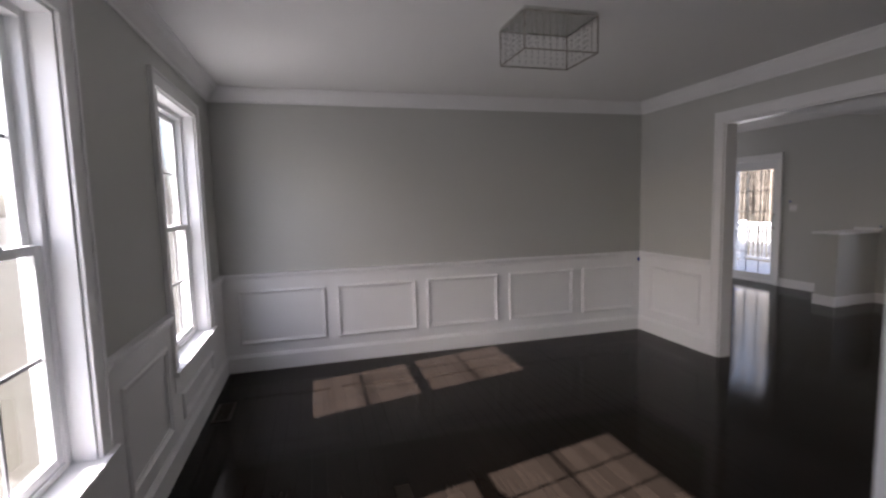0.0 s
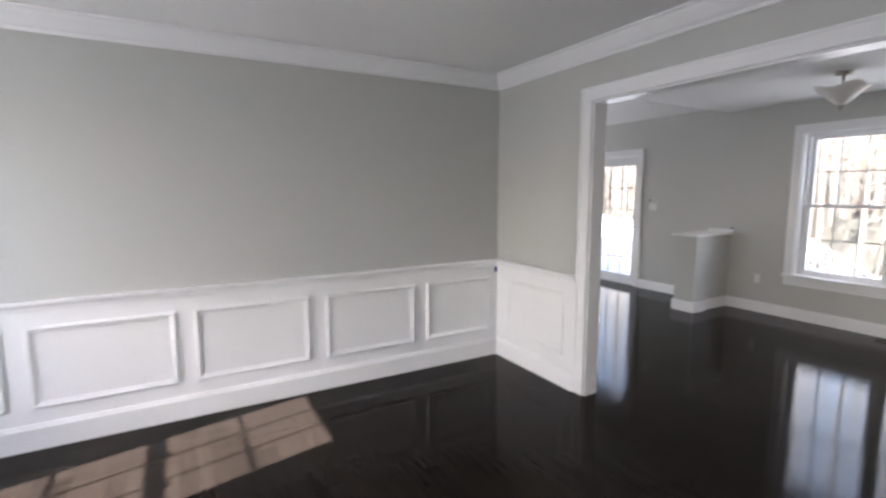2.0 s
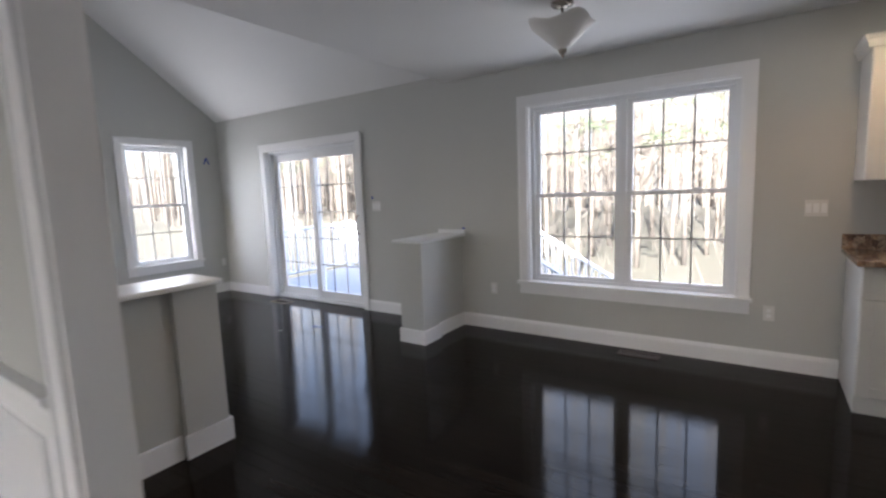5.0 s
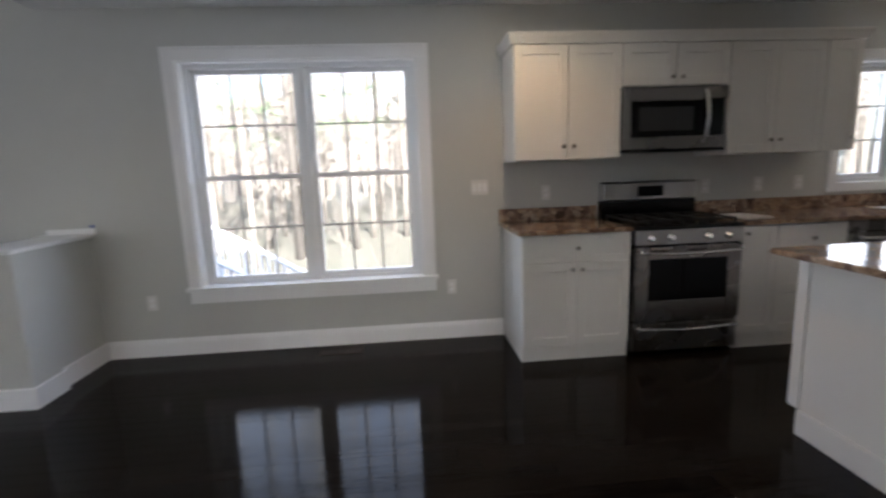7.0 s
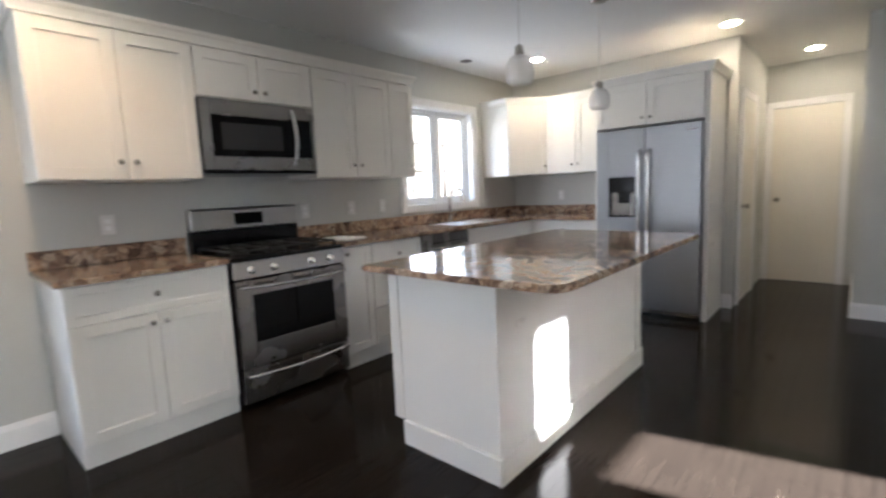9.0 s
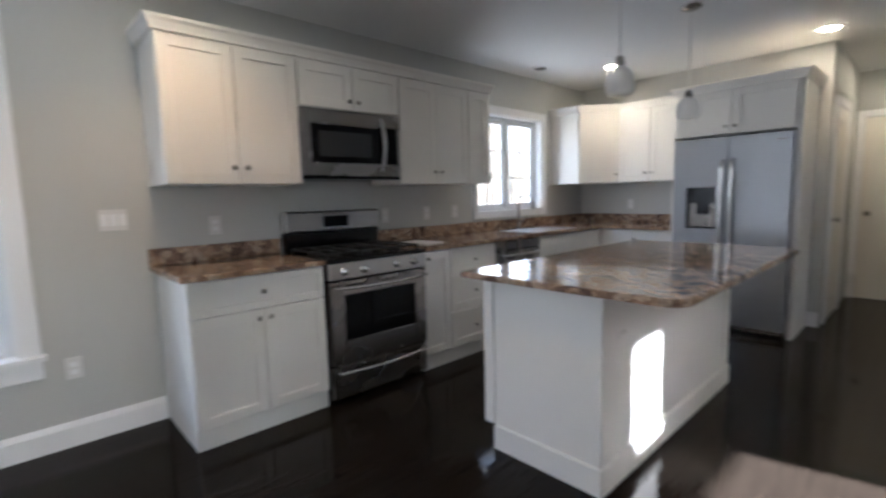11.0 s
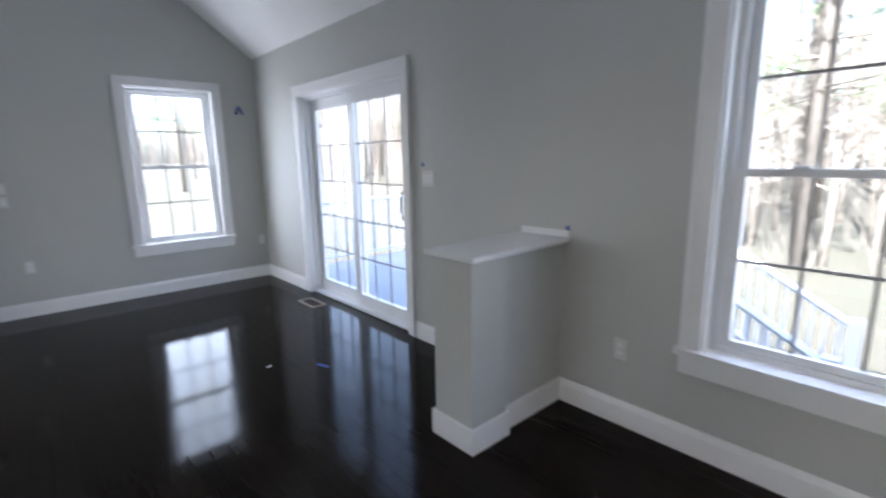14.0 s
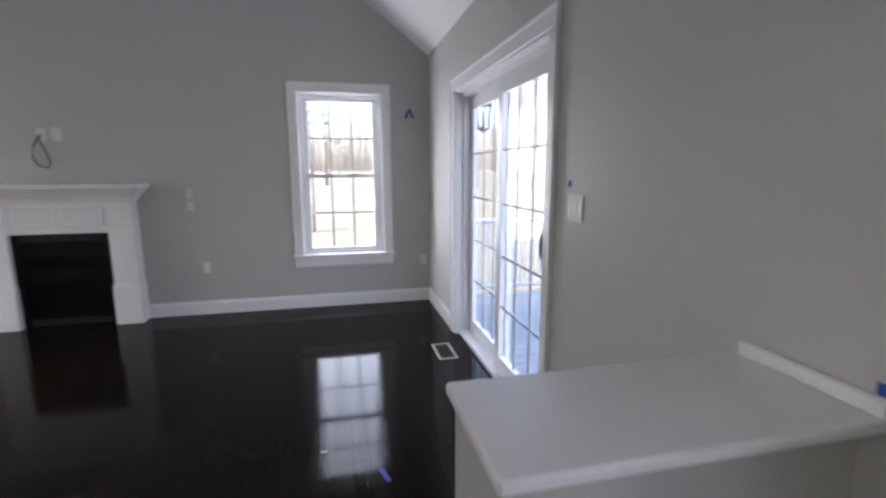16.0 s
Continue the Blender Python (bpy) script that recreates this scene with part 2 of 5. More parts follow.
def boxes(items, bevel=0.0):
    bm = bmesh.new()
    for it in items:
        add_box(bm, *it, bevel=bevel)
    return bm


def thing(name, m, label, category, group="", kind=""):
    e = new(name)
    e.empty_display_size = 0.1
    e.matrix_world = m
    return tagged(e, label, category, group, kind)


def part(owner, name, bm, mat, label="", smooth=False, kind="", m=None):
    ob = new(name, mesh_of(bm, name, mat, smooth))
    ob.parent = owner
    if m is not None:
        ob.matrix_basis = m
    return tagged(ob, label=label, kind=kind)


def solid(name, bm, mat, label, category, kind="", group="", smooth=False):
    return tagged(new(name, mesh_of(bm, name, mat, smooth)), label, category, group, kind)


def wall_mesh(u0, u1, z0, z1, thick, holes):
    """A wall from u0 to u1, its room face at y=0, its thickness towards +y, with holes (ua, ub, za, zb) right through."""
    us = sorted({u0, u1, *[h[0] for h in holes], *[h[1] for h in holes]})
    zs = sorted({z0, z1, *[h[2] for h in holes], *[h[3] for h in holes]})
    us, zs = [u for u in us if u0 <= u <= u1], [z for z in zs if z0 <= z <= z1]
    full = {}
    for i in range(len(us) - 1):
        for k in range(len(zs) - 1):
            cu, cz = (us[i] + us[i + 1]) / 2, (zs[k] + zs[k + 1]) / 2
            full[i, k] = not any(h[0] < cu < h[1] and h[2] < cz < h[3] for h in holes)
    bm = bmesh.new()
    cache = {}

    def v(u, y, z):
        key = (round(u, 5), round(y, 5), round(z, 5))
        if key not in cache:
            cache[key] = bm.verts.new((u, y, z))
        return cache[key]

    for (i, k), f in full.items():
        if not f:
            continue
        a, b, c, d = us[i], us[i + 1], zs[k], zs[k + 1]
        bm.faces.new((v(a, 0, c), v(b, 0, c), v(b, 0, d), v(a, 0, d)))
        bm.faces.new((v(a, thick, c), v(a, thick, d), v(b, thick, d), v(b, thick, c)))
        if not full.get((i - 1, k)):
            bm.faces.new((v(a, 0, c), v(a, 0, d), v(a, thick, d), v(a, thick, c)))
        if not full.get((i + 1, k)):
            bm.faces.new((v(b, 0, c), v(b, thick, c), v(b, thick, d), v(b, 0, d)))
        if not full.get((i, k - 1)):
            bm.faces.new((v(a, 0, c), v(a, thick, c), v(b, thick, c), v(b, 0, c)))
        if not full.get((i, k + 1)):
            bm.faces.new((v(a, 0, d), v(b, 0, d), v(b, thick, d), v(a, thick, d)))
    return bm


EAST, NORTH, WEST, SOUTH = -90, 0, 90, 180   # turns that point a wall's outer side that way


def wall(name, m, u0, u1, z0, z1, thick, holes, label, mat=None):
    ob = solid(name, wall_mesh(u0, u1, z0, z1, thick, holes), mat or M_WALL, label, "wall", "structure")
    ob.matrix_world = m
    return ob


# ---- floor slab, walls, ceilings ----
solid("floor", boxes([(XW - TW, -9.8, -0.25, XE + TW, YN + TW, -0.012)]), M_SUBFLOOR, "dark-stained polished oak plank floor", "floor", "structure")

# window openings: centre along the wall, half width, sill, head
DW = dict(c=-1.61, w=1.68, z0=0.52, z1=2.15)
NWIN = dict(c=2.785, w=0.83, z0=0.555, z1=2.18)
WW2 = dict(c=-1.005, w=0.90, z0=0.545, z1=2.17)
WW1 = dict(c=-2.94, w=0.90, z0=0.545, z1=2.17)
KW = dict(c=-6.365, w=1.05, z0=1.115, z1=2.07)
SL = dict(c=2.285, w=1.75, z0=-0.012, z1=2.05)
HW = dict(c=-5.93, w=0.66, z0=3.0, z1=4.45)
HW2 = dict(c=-5.91, w=0.46, z0=4.60, z1=5.26)
LW1 = dict(c=1.25, w=0.90, z0=0.545, z1=2.15)
LW2 = dict(c=3.05, w=0.90, z0=0.545, z1=2.15)


def sky_lamp(x, y, way, o, bright):
    """The sky's light at one opening, as a lamp just outside the pane."""
    d = bpy.data.lights.new("window_daylight", "AREA")
    h = o["z1"] - o["z0"]
    d.shape, d.size, d.size_y = "RECTANGLE", o["w"] - 0.1, h - 0.1
    d.energy, d.color = bright * math.pi * d.size * d.size_y, (0.985, 0.965, 0.93)
    ob = new("window_daylight", d)
    at = Vector((x, y, (o["z0"] + o["z1"]) / 2))
    ob.matrix_world = look(at, at + Vector(way))


for o, bright in ((DW, 0.21), (KW, 0.32), (SL, 0.11)):
    sky_lamp(XE + TW + 0.03, o["c"], (-1, 0, 0), o, bright)
sky_lamp(NWIN["c"], YN + TW + 0.03, (0, -1, 0), NWIN, 0.72)
for x, o, bright in ((XW, WW1, 0.33), (XW, WW2, 0.33), (-3.07, LW1, 0.25), (-3.07, LW2, 0.25)):
    sky_lamp(x - TW - 0.03, o["c"], (1, 0, 0), o, bright)


def hole(o, sign):
    return (sign * o["c"] - o["w"] / 2, sign * o["c"] + o["w"] / 2, o["z0"], o["z1"])


wall("wall_east", pose(XE, 0, 0, 0, 0, EAST), -YN - TW, -YS + TW, -0.012, EAVE + 0.02, TW, [hole(DW, -1), hole(SL, -1), hole(KW, -1)], "light grey-green painted wall beside the windows")
top_n = EAVE + PITCH * (XE - RIDGE) + 0.1
gable = wall_mesh(-3.07 - TW, XE, -0.012, top_n, TW, [hole(NWIN, 1)])
ob = solid("wall_north", gable, M_WALL, "light grey-green painted gable wall with fireplace", "wall", "structure")
ob.matrix_world = pose(0, YN, 0)
wall("wall_foyer_west", pose(XW, 0, 0, 0, 0, WEST), -7.9, YD, -0.012, 5.6, TW, [hole(HW, 1), hole(HW2, 1)], "grey-green painted foyer wall")
wall("wall_west", pose(XW, 0, 0, 0, 0, WEST), YD, TI, -0.012, CEIL + 0.1, TW, [hole(WW1, 1), hole(WW2, 1)], "grey-green painted front wall with deep windows")
wall("wall_dining_north", pose(0, 0, 0), XW, TI, -0.012, CEIL + 0.1, TI, [], "grey-green painted wall above white wainscot")
wall("wall_dining_east", pose(0, 0, 0, 0, 0, EAST), 0.0, -YD, -0.012, CEIL + 0.1, TI, [(1.09, 2.975, -0.02, 2.12)], "grey-green painted wall with wide cased opening")
wall("wall_dining_south", pose(0, YD, 0, 0, 0, SOUTH), 0.0, -XW, -0.012, 5.6, TI, [(3.135, 4.135, -0.02, 2.12)], "grey-green painted inner wall with cased doorway")
wall("wall_living_west", pose(-3.07, 0, 0, 0, 0, WEST), TI, YN, -0.012, EAVE + 0.05, TW, [hole(LW1, 1), hole(LW2, 1)], "grey-green painted inner wall")
wall("wall_vault_end", pose(0, 0.12, 0, 0, 0, SOUTH), -XE, 3.07, CEIL + 0.12, top_n, TI, [], "grey-green painted wall over the flat ceiling")
wall("wall_kitchen_south", pose(0, YS, 0, 0, 0, SOUTH), -XE - TW, -1.29, -0.012, CEIL + 0.1, TI, [], "grey-green painted kitchen wall")
wall("wall_hall_end", pose(0, -9.45, 0, 0, 0, SOUTH), -1.41, -0.31, -0.012, CEIL + 0.1, TI, [], "grey-green painted hall wall")
wall("wall_hall_east", pose(1.29, 0, 0, 0, 0, EAST), 7.75 + TI, 9.45, -0.012, CEIL + 0.1, TI, [], "grey-green painted hall wall")
wall("wall_hall_west", pose(0.43, 0, 0, 0, 0, WEST), -9.45, -7.9 + 0.0, -0.012, CEIL + 0.1, TI, [], "grey-green painted hall wall")
wall("wall_foyer_south", pose(0, -7.9, 0, 0, 0, SOUTH), -0.31, -XW, -0.012, 5.6, TI, [], "grey-green painted inner wall")

solid("ceiling_dining", boxes([(XW, YD, CEIL, 0.0, 0.0, CEIL + 0.1)]), M_CEIL, "white painted flat ceiling", "ceiling", "structure")
solid("ceiling_kitchen", boxes([(TI, YD, CEIL, XE, 0.12, CEIL + 0.12), (-0.7, YS - TI, CEIL, XE, YD - TI, CEIL + 0.12), (TI, YD - TI, CEIL, XE, YD, CEIL + 0.12), (0.31, -9.57, CEIL, 1.41, YS - TI, CEIL + 0.12)]), M_CEIL, "white painted flat ceiling with recessed lamps", "ceiling", "structure")
solid("ceiling_foyer", boxes([(XW, -7.9, 5.5, -0.58, YD, 5.6)]), M_CEIL, "white painted ceiling of the tall foyer", "ceiling", "structure")
solid("wall_foyer_upper", boxes([(-0.7, -7.9, CEIL + 0.12, -0.58, YD, 5.5)]), M_WALL, "grey-green painted wall above the foyer", "wall", "structure")
bm = bmesh.new()
zr = EAVE + PITCH * (XE - RIDGE)
for x_out in (XE + 0.3, -3.07 - 0.3):
    zo = zr - PITCH * abs(x_out - RIDGE)
    outline = [(RIDGE, zr), (x_out, zo), (x_out, zo + 0.2), (RIDGE, zr + 0.2)]
    a = [bm.verts.new((x, 0.12, z)) for x, z in outline]
    b = [bm.verts.new((x, YN, z)) for x, z in outline]
    bm.faces.new(a), bm.faces.new(b[::-1])
    for i in range(4):
        bm.faces.new((a[i], b[i], b[(i + 1) % 4], a[(i + 1) % 4]))
bmesh.ops.recalc_face_normals(bm, faces=bm.faces[:])
solid("ceiling_vault", bm, M_CEIL, "white painted sloping vaulted ceiling", "ceiling", "structure")


# ---- trim ----
def run_trim(name, profile, path, mat, label, category="trim", closed=False):
    """A moulding whose profile (out from the wall, up) is swept along a plan path; the room lies to the left of the path."""
    bm = bmesh.new()
    pts = [Vector((p[0], p[1])) for p in path]
    rings = []
    for k, p in enumerate(pts):
        d0 = (p - pts[k - 1]).normalized() if k > 0 else (pts[1] - p).normalized()
        d1 = (pts[k + 1] - p).normalized() if k < len(pts) - 1 else d0
        n0, n1 = Vector((-d0.y, d0.x)), Vector((-d1.y, d1.x))
        n = (n0 + n1)
        n = n / max(0.2, n.dot(n0))
        rings.append([bm.verts.new((p.x + n.x * o, p.y + n.y * o, z)) for o, z in profile])
    c = len(profile)
    for a, b in zip(rings, rings[1:]):
        for i in range(c):
            j = (i + 1) % c
            bm.faces.new((a[i], a[j], b[j], b[i]))
    bm.faces.new(rings[0]), bm.faces.new(rings[-1][::-1])
    bmesh.ops.recalc_face_normals(bm, faces=bm.faces[:])
    return solid(name, bm, mat, label, category, "structure")


BASE = [(0, 0), (0.016, 0), (0.016, 0.105), (0.012, 0.118), (0.008, 0.128), (0.005, 0.135), (0, 0.135)]
BASE_D = [(0.012, 0), (0.030, 0), (0.030, 0.13), (0.022, 0.145), (0.018, 0.155), (0.012, 0.158)]
CROWN = [(0, 2.385), (0.012, 2.385), (0.016, 2.40), (0.035, 2.415), (0.075, 2.465), (0.085, 2.485), (0.10, 2.488), (0.10, 2.499), (0, 2.499)]
RAIL = [(0.012, 0.828), (0.022, 0.828), (0.026, 0.85), (0.034, 0.862), (0.042, 0.872), (0.042, 0.890), (0.0, 0.890), (0.0, 0.868), (0.012, 0.868)]
run_trim("crown_moulding", CROWN, [(0, YD), (0, 0), (XW, 0), (XW, YD), (0, YD)], M_TRIM, "white painted crown moulding")
run_trim("chair_rail", RAIL, [(0, -0.995), (0, 0), (XW, 0), (XW, WW2["c"] + 0.545)], M_TRIM, "white painted chair rail")
run_trim("chair_rail", RAIL, [(XW, WW2["c"] - 0.545), (XW, WW1["c"] + 0.545)], M_TRIM, "white painted chair rail")
run_trim("baseboard_dining", BASE_D, [(0, -0.995), (0, 0), (XW, 0), (XW, YD), (-4.23, YD)], M_TRIM, "tall white painted baseboard", "baseboard")
run_trim("baseboard_dining", BASE_D, [(-3.04, YD), (0, YD), (0, -3.075)], M_TRIM, "tall white painted baseboard", "baseboard")
run_trim("baseboard_rear", BASE, [(XE, -3.07), (XE, -0.045)], M_TRIM, "white painted baseboard", "baseboard")
run_trim("baseboard_living", BASE, [(XE, 0.265), (XE, SL["c"] - 0.965)], M_TRIM, "white painted baseboard", "baseboard")
run_trim("baseboard_living", BASE, [(XE, SL["c"] + 0.965), (XE, YN), (0.896, YN)], M_TRIM, "white painted baseboard", "baseboard")
run_trim("baseboard_living", BASE, [(-0.336, YN), (-3.07, YN), (-3.07, TI), (0.0, TI)], M_TRIM, "white painted baseboard", "baseboard")
run_trim("baseboard_kitchen", BASE, [(TI, -0.05), (TI, -0.995)], M_TRIM, "white painted baseboard", "baseboard")
run_trim("baseboard_kitchen", BASE, [(TI, -3.075), (TI, YD - TI), (-3.04, YD - TI)], M_TRIM, "white painted baseboard", "baseboard")
run_trim("baseboard_hall", BASE, [(1.29, YS - 0.0), (1.374, YS)], M_TRIM, "white painted baseboard", "baseboard")
run_trim("baseboard_hall", BASE, [(XW, -7.9), (0.43, -7.9), (0.43, -9.45)], M_TRIM, "white painted baseboard", "baseboard")

# wainscot boards
solid("wainscot", boxes([(XW, -0.012, 0, 0, 0, 0.868)]), M_TRIM, "white painted wainscot board", "wainscot", "structure")
solid("wainscot", boxes([(-0.012, -0.995, 0, 0, -0.012, 0.868)]), M_TRIM, "white painted wainscot board", "wainscot", "structure")
wy = [(-0.012, WW2["c"] + 0.545, 0.868), (WW2["c"] + 0.545, WW2["c"] - 0.545, 0.43), (WW2["c"] - 0.545, WW1["c"] + 0.545, 0.868), (WW1["c"] + 0.545, WW1["c"] - 0.545, 0.43), (WW1["c"] - 0.545, YD, 0.868)]
solid("wainscot", boxes([(XW, a, 0, XW + 0.012, b, z) for a, b, z in wy]), M_TRIM, "white painted wainscot board", "wainscot", "structure")


def panel_frame(m, w, h):
    """A raised picture-frame moulding of w by h, centred, on a wall that faces -y."""
    bm = bmesh.new()
    prof = [(0.0, 0.0), (0.0, 0.010), (0.008, 0.018), (0.016, 0.018), (0.026, 0.010), (0.036, 0.008), (0.036, 0.0)]
    rings = []
    for sx, sz in ((-1, -1), (1, -1), (1, 1), (-1, 1)):
        rings.append([bm.verts.new((sx * (w / 2 - o), -t, sz * (h / 2 - o))) for o, t in prof])
    for k in range(4):
        a, b = rings[k], rings[(k + 1) % 4]
        for i in range(len(prof) - 1):
            bm.faces.new((a[i], a[i + 1], b[i + 1], b[i]))
    bmesh.ops.recalc_face_normals(bm, faces=bm.faces[:])
    ob = solid("panel_moulding", bm, M_TRIM, "white painted picture-frame moulding on wainscot", "moulding", "structure", "wainscot panels")
    ob.matrix_world = m
    return ob


for a, b in ((-4.215, -3.453), (-3.345, -2.589), (-2.482, -1.729), (-1.600, -0.857), (-0.744, -0.092)):
    panel_frame(pose((a + b) / 2, -0.012, 0.492, 0, 0, 0), b - a, 0.49)
panel_frame(pose(-0.012, -0.53, 0.492, 0, 0, EAST), 0.70, 0.49)
panel_frame(pose(XW + 0.012, (WW1["c"] + WW2["c"]) / 2, 0.492, 0, 0, WEST), 0.62, 0.49)
panel_frame(pose(XW + 0.012, WW2["c"], 0.30, 0, 0, WEST), 0.86, 0.16)
panel_frame(pose(XW + 0.012, WW1["c"], 0.30, 0, 0, WEST), 0.86, 0.16)
panel_frame(pose(XW + 0.012, -3.865, 0.492, 0, 0, WEST), 0.60, 0.49)


def casing_bm(w, z0, z1, cw, legs_to=None, proud=0.018):
    """Flat casing round an opening of width w: two legs and a head, on a wall that faces -y."""
    zb = z0 if legs_to is None else legs_to
    bm = bmesh.new()
    add_box(bm, -w / 2 - cw, -proud, zb, -w / 2, 0.0, z1, 0.003)
    add_box(bm, w / 2, -proud, zb, w / 2 + cw, 0.0, z1, 0.003)
    add_box(bm, -w / 2 - cw, -proud, z1, w / 2 + cw, 0.0, z1 + cw, 0.003)
    # back band
    add_box(bm, -w / 2 - cw, -proud - 0.008, zb, -w / 2 - cw + 0.016, -proud, z1 + cw, 0.002)
    add_box(bm, w / 2 + cw - 0.016, -proud - 0.008, zb, w / 2 + cw, -proud, z1 + cw, 0.002)
    add_box(bm, -w / 2 - cw + 0.016, -proud - 0.008, z1 + cw - 0.016, w / 2 + cw - 0.016, -proud, z1 + cw, 0.002)
    return bm


# cased opening between dining room and kitchen
e = thing("door_opening", pose(0, -2.0325, 0, 0, 0, EAST), "wide white cased opening between two rooms", "doorway", kind="structure")
part(e, "casing", casing_bm(1.885, 0, 2.12, 0.09), M_TRIM)
part(e, "casing", casing_bm(1.885, 0, 2.12, 0.09), M_TRIM, m=pose(0, TI, 0, 0, 0, 180))
part(e, "jamb", boxes([(-0.9425, 0, 0, -0.928, TI, 2.12), (0.928, 0, 0, 0.9425, TI, 2.12), (-0.928, 0, 2.105, 0.928, TI, 2.12)], 0.001), M_TRIM)


# cased doorway from the foyer
e = thing("door_opening", pose(-3.635, YD, 0, 0, 0, SOUTH), "white cased doorway from the tall foyer", "doorway", kind="structure")
part(e, "casing", casing_bm(1.0, 0, 2.12, 0.09), M_TRIM)
part(e, "casing", casing_bm(1.0, 0, 2.12, 0.09), M_TRIM, m=pose(0, TI, 0, 0, 0, 180))
part(e, "jamb", boxes([(-0.5, 0, 0, -0.486, TI, 2.12), (0.486, 0, 0, 0.5, TI, 2.12), (-0.486, 0, 2.105, 0.486, TI, 2.12)], 0.001), M_TRIM)


# ---- windows ----
def window(name, m, o, units, cols, rows, depth, label, mull=0.06, casing=0.09, stiles=0.045, double_hung=True, stool=True):
    w, z0, z1 = o["w"], o["z0"], o["z1"]
    e = thing(name, m, label, "window", kind="structure")
    part(e, "casing", casing_bm(w, z0, z1, casing, legs_to=z0 if stool else z0 - casing), M_TRIM)
    if stool:
        part(e, "stool", boxes([(-w / 2 - casing - 0.015, -0.045, z0 - 0.024, w / 2 + casing + 0.015, 0.0, z0 + 0.004), (-w / 2 + 0.001, 0.0, z0 + 0.0005, w / 2 - 0.001, depth - 0.06, z0 + 0.004)]), M_TRIM)
        part(e, "apron", boxes([(-w / 2 - casing, -0.018, z0 - 0.12, w / 2 + casing, 0.0, z0 - 0.024)], 0.003), M_TRIM)
    else:
        part(e, "apron", boxes([(-w / 2, -0.018, z0 - casing, w / 2, 0.0, z0)], 0.003), M_TRIM)
    d0 = depth - 0.07
    part(e, "jamb", boxes([(-w / 2, 0.0, z0, -w / 2 + 0.012, d0, z1), (w / 2 - 0.012, 0.0, z0, w / 2, d0, z1), (-w / 2 + 0.012, 0, z1 - 0.012, w / 2 - 0.012, d0, z1)], 0.001), M_TRIM)
    fr = 0.045
    part(e, "frame", boxes([(-w / 2, d0, z0, -w / 2 + fr, TW, z1), (w / 2 - fr, d0, z0, w / 2, TW, z1), (-w / 2 + fr, d0, z1 - fr, w / 2 - fr, TW, z1), (-w / 2 + fr, d0, z0, w / 2 - fr, TW, z0 + 0.03)]
                            + [(-w / 2 + fr + (w - 2 * fr) * k / units - mull / 2, d0, z0 + 0.03, -w / 2 + fr + (w - 2 * fr) * k / units + mull / 2, TW, z1 - fr) for k in range(1, units)], 0.002), M_VINYL)
    step = (w - 2 * fr) / units
    for k in range(units):
        a = -w / 2 + fr + step * k + (mull / 2 if k else 0)
        b = -w / 2 + fr + step * (k + 1) - (mull / 2 if k < units - 1 else 0)
        zm = (z0 + 0.03 + z1 - fr) / 2
        spans = ((z0 + 0.03, zm + 0.017, d0 + 0.008), (zm - 0.017, z1 - fr, d0 + 0.04)) if double_hung else ((z0 + 0.03, z1 - fr, d0 + 0.02),)
        for q0, q1, y in spans:
            s = part(e, "sash", boxes([(a, y, q0, a + stiles, y + 0.03, q1), (b - stiles, y, q0, b, y + 0.03, q1), (a + stiles, y, q0, b - stiles, y + 0.03, q0 + 0.034), (a + stiles, y, q1 - 0.034, b - stiles, y + 0.03, q1)], 0.002), M_VINYL)
            ga, gb, gc, gd = a + stiles, b - stiles, q0 + 0.034, q1 - 0.034
            bars = [(ga + (gb - ga) * i / cols - 0.007, y + 0.012, gc, ga + (gb - ga) * i / cols + 0.007, y + 0.019, gd) for i in range(1, cols)]
            bars += [(ga, y + 0.0125, gc + (gd - gc) * i / rows - 0.007, gb, y + 0.0185, gc + (gd - gc) * i / rows + 0.007) for i in range(1, rows)]
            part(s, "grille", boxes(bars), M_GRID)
            g = part(s, "pane", boxes([(ga, y + 0.021, gc, gb, y + 0.025, gd)]), M_GLASS)
            g.visible_shadow = False
        if double_hung:
            bm = bmesh.new()
            for f in (0.3, 0.7):
                xx = a + (b - a) * f
                add_box(bm, xx - 0.03, d0 + 0.0, zm + 0.017, xx + 0.03, d0 + 0.03, zm + 0.029, 0.004)
            part(e, "latch", bm, M_VINYL)
    return e


def on_east(o):
    return pose(XE, o["c"], 0, 0, 0, EAST)


window("window_1", on_east(DW), DW, 2, 3, 2, 0.13, "white twin double-hung window with grilles", mull=0.05)
window("window_2", pose(NWIN["c"], YN, 0), NWIN, 1, 3, 2, 0.13, "white double-hung window with grilles")
window("window_3", pose(XW, WW2["c"], 0, 0, 0, WEST), WW2, 1, 3, 2, 0.15, "tall white double-hung window in deep reveal")
window("window_4", pose(XW, WW1["c"], 0, 0, 0, WEST), WW1, 1, 3, 2, 0.15, "tall white double-hung window in deep reveal")
window("window_5", on_east(KW), KW, 2, 1, 3, 0.13, "white twin casement window over the sink", mull=0.05, casing=0.075, double_hung=False, stool=False)
window("window_6", pose(XW, HW["c"], 0, 0, 0, WEST), HW, 1, 1, 1, 0.13, "tall narrow white foyer window", double_hung=False, stool=False)
window("window_7", pose(XW, HW2["c"], 0, 0, 0, WEST), HW2, 1, 1, 1, 0.13, "small white upper foyer window", double_hung=False, stool=False, casing=0.07)
window("window_8", pose(-3.07, LW1["c"], 0, 0, 0, WEST), LW1, 1, 3, 2, 0.13, "white double-hung window with grilles")
window("window_9", pose(-3.07, LW2["c"], 0, 0, 0, WEST), LW2, 1, 3, 2, 0.13, "white double-hung window with grilles")


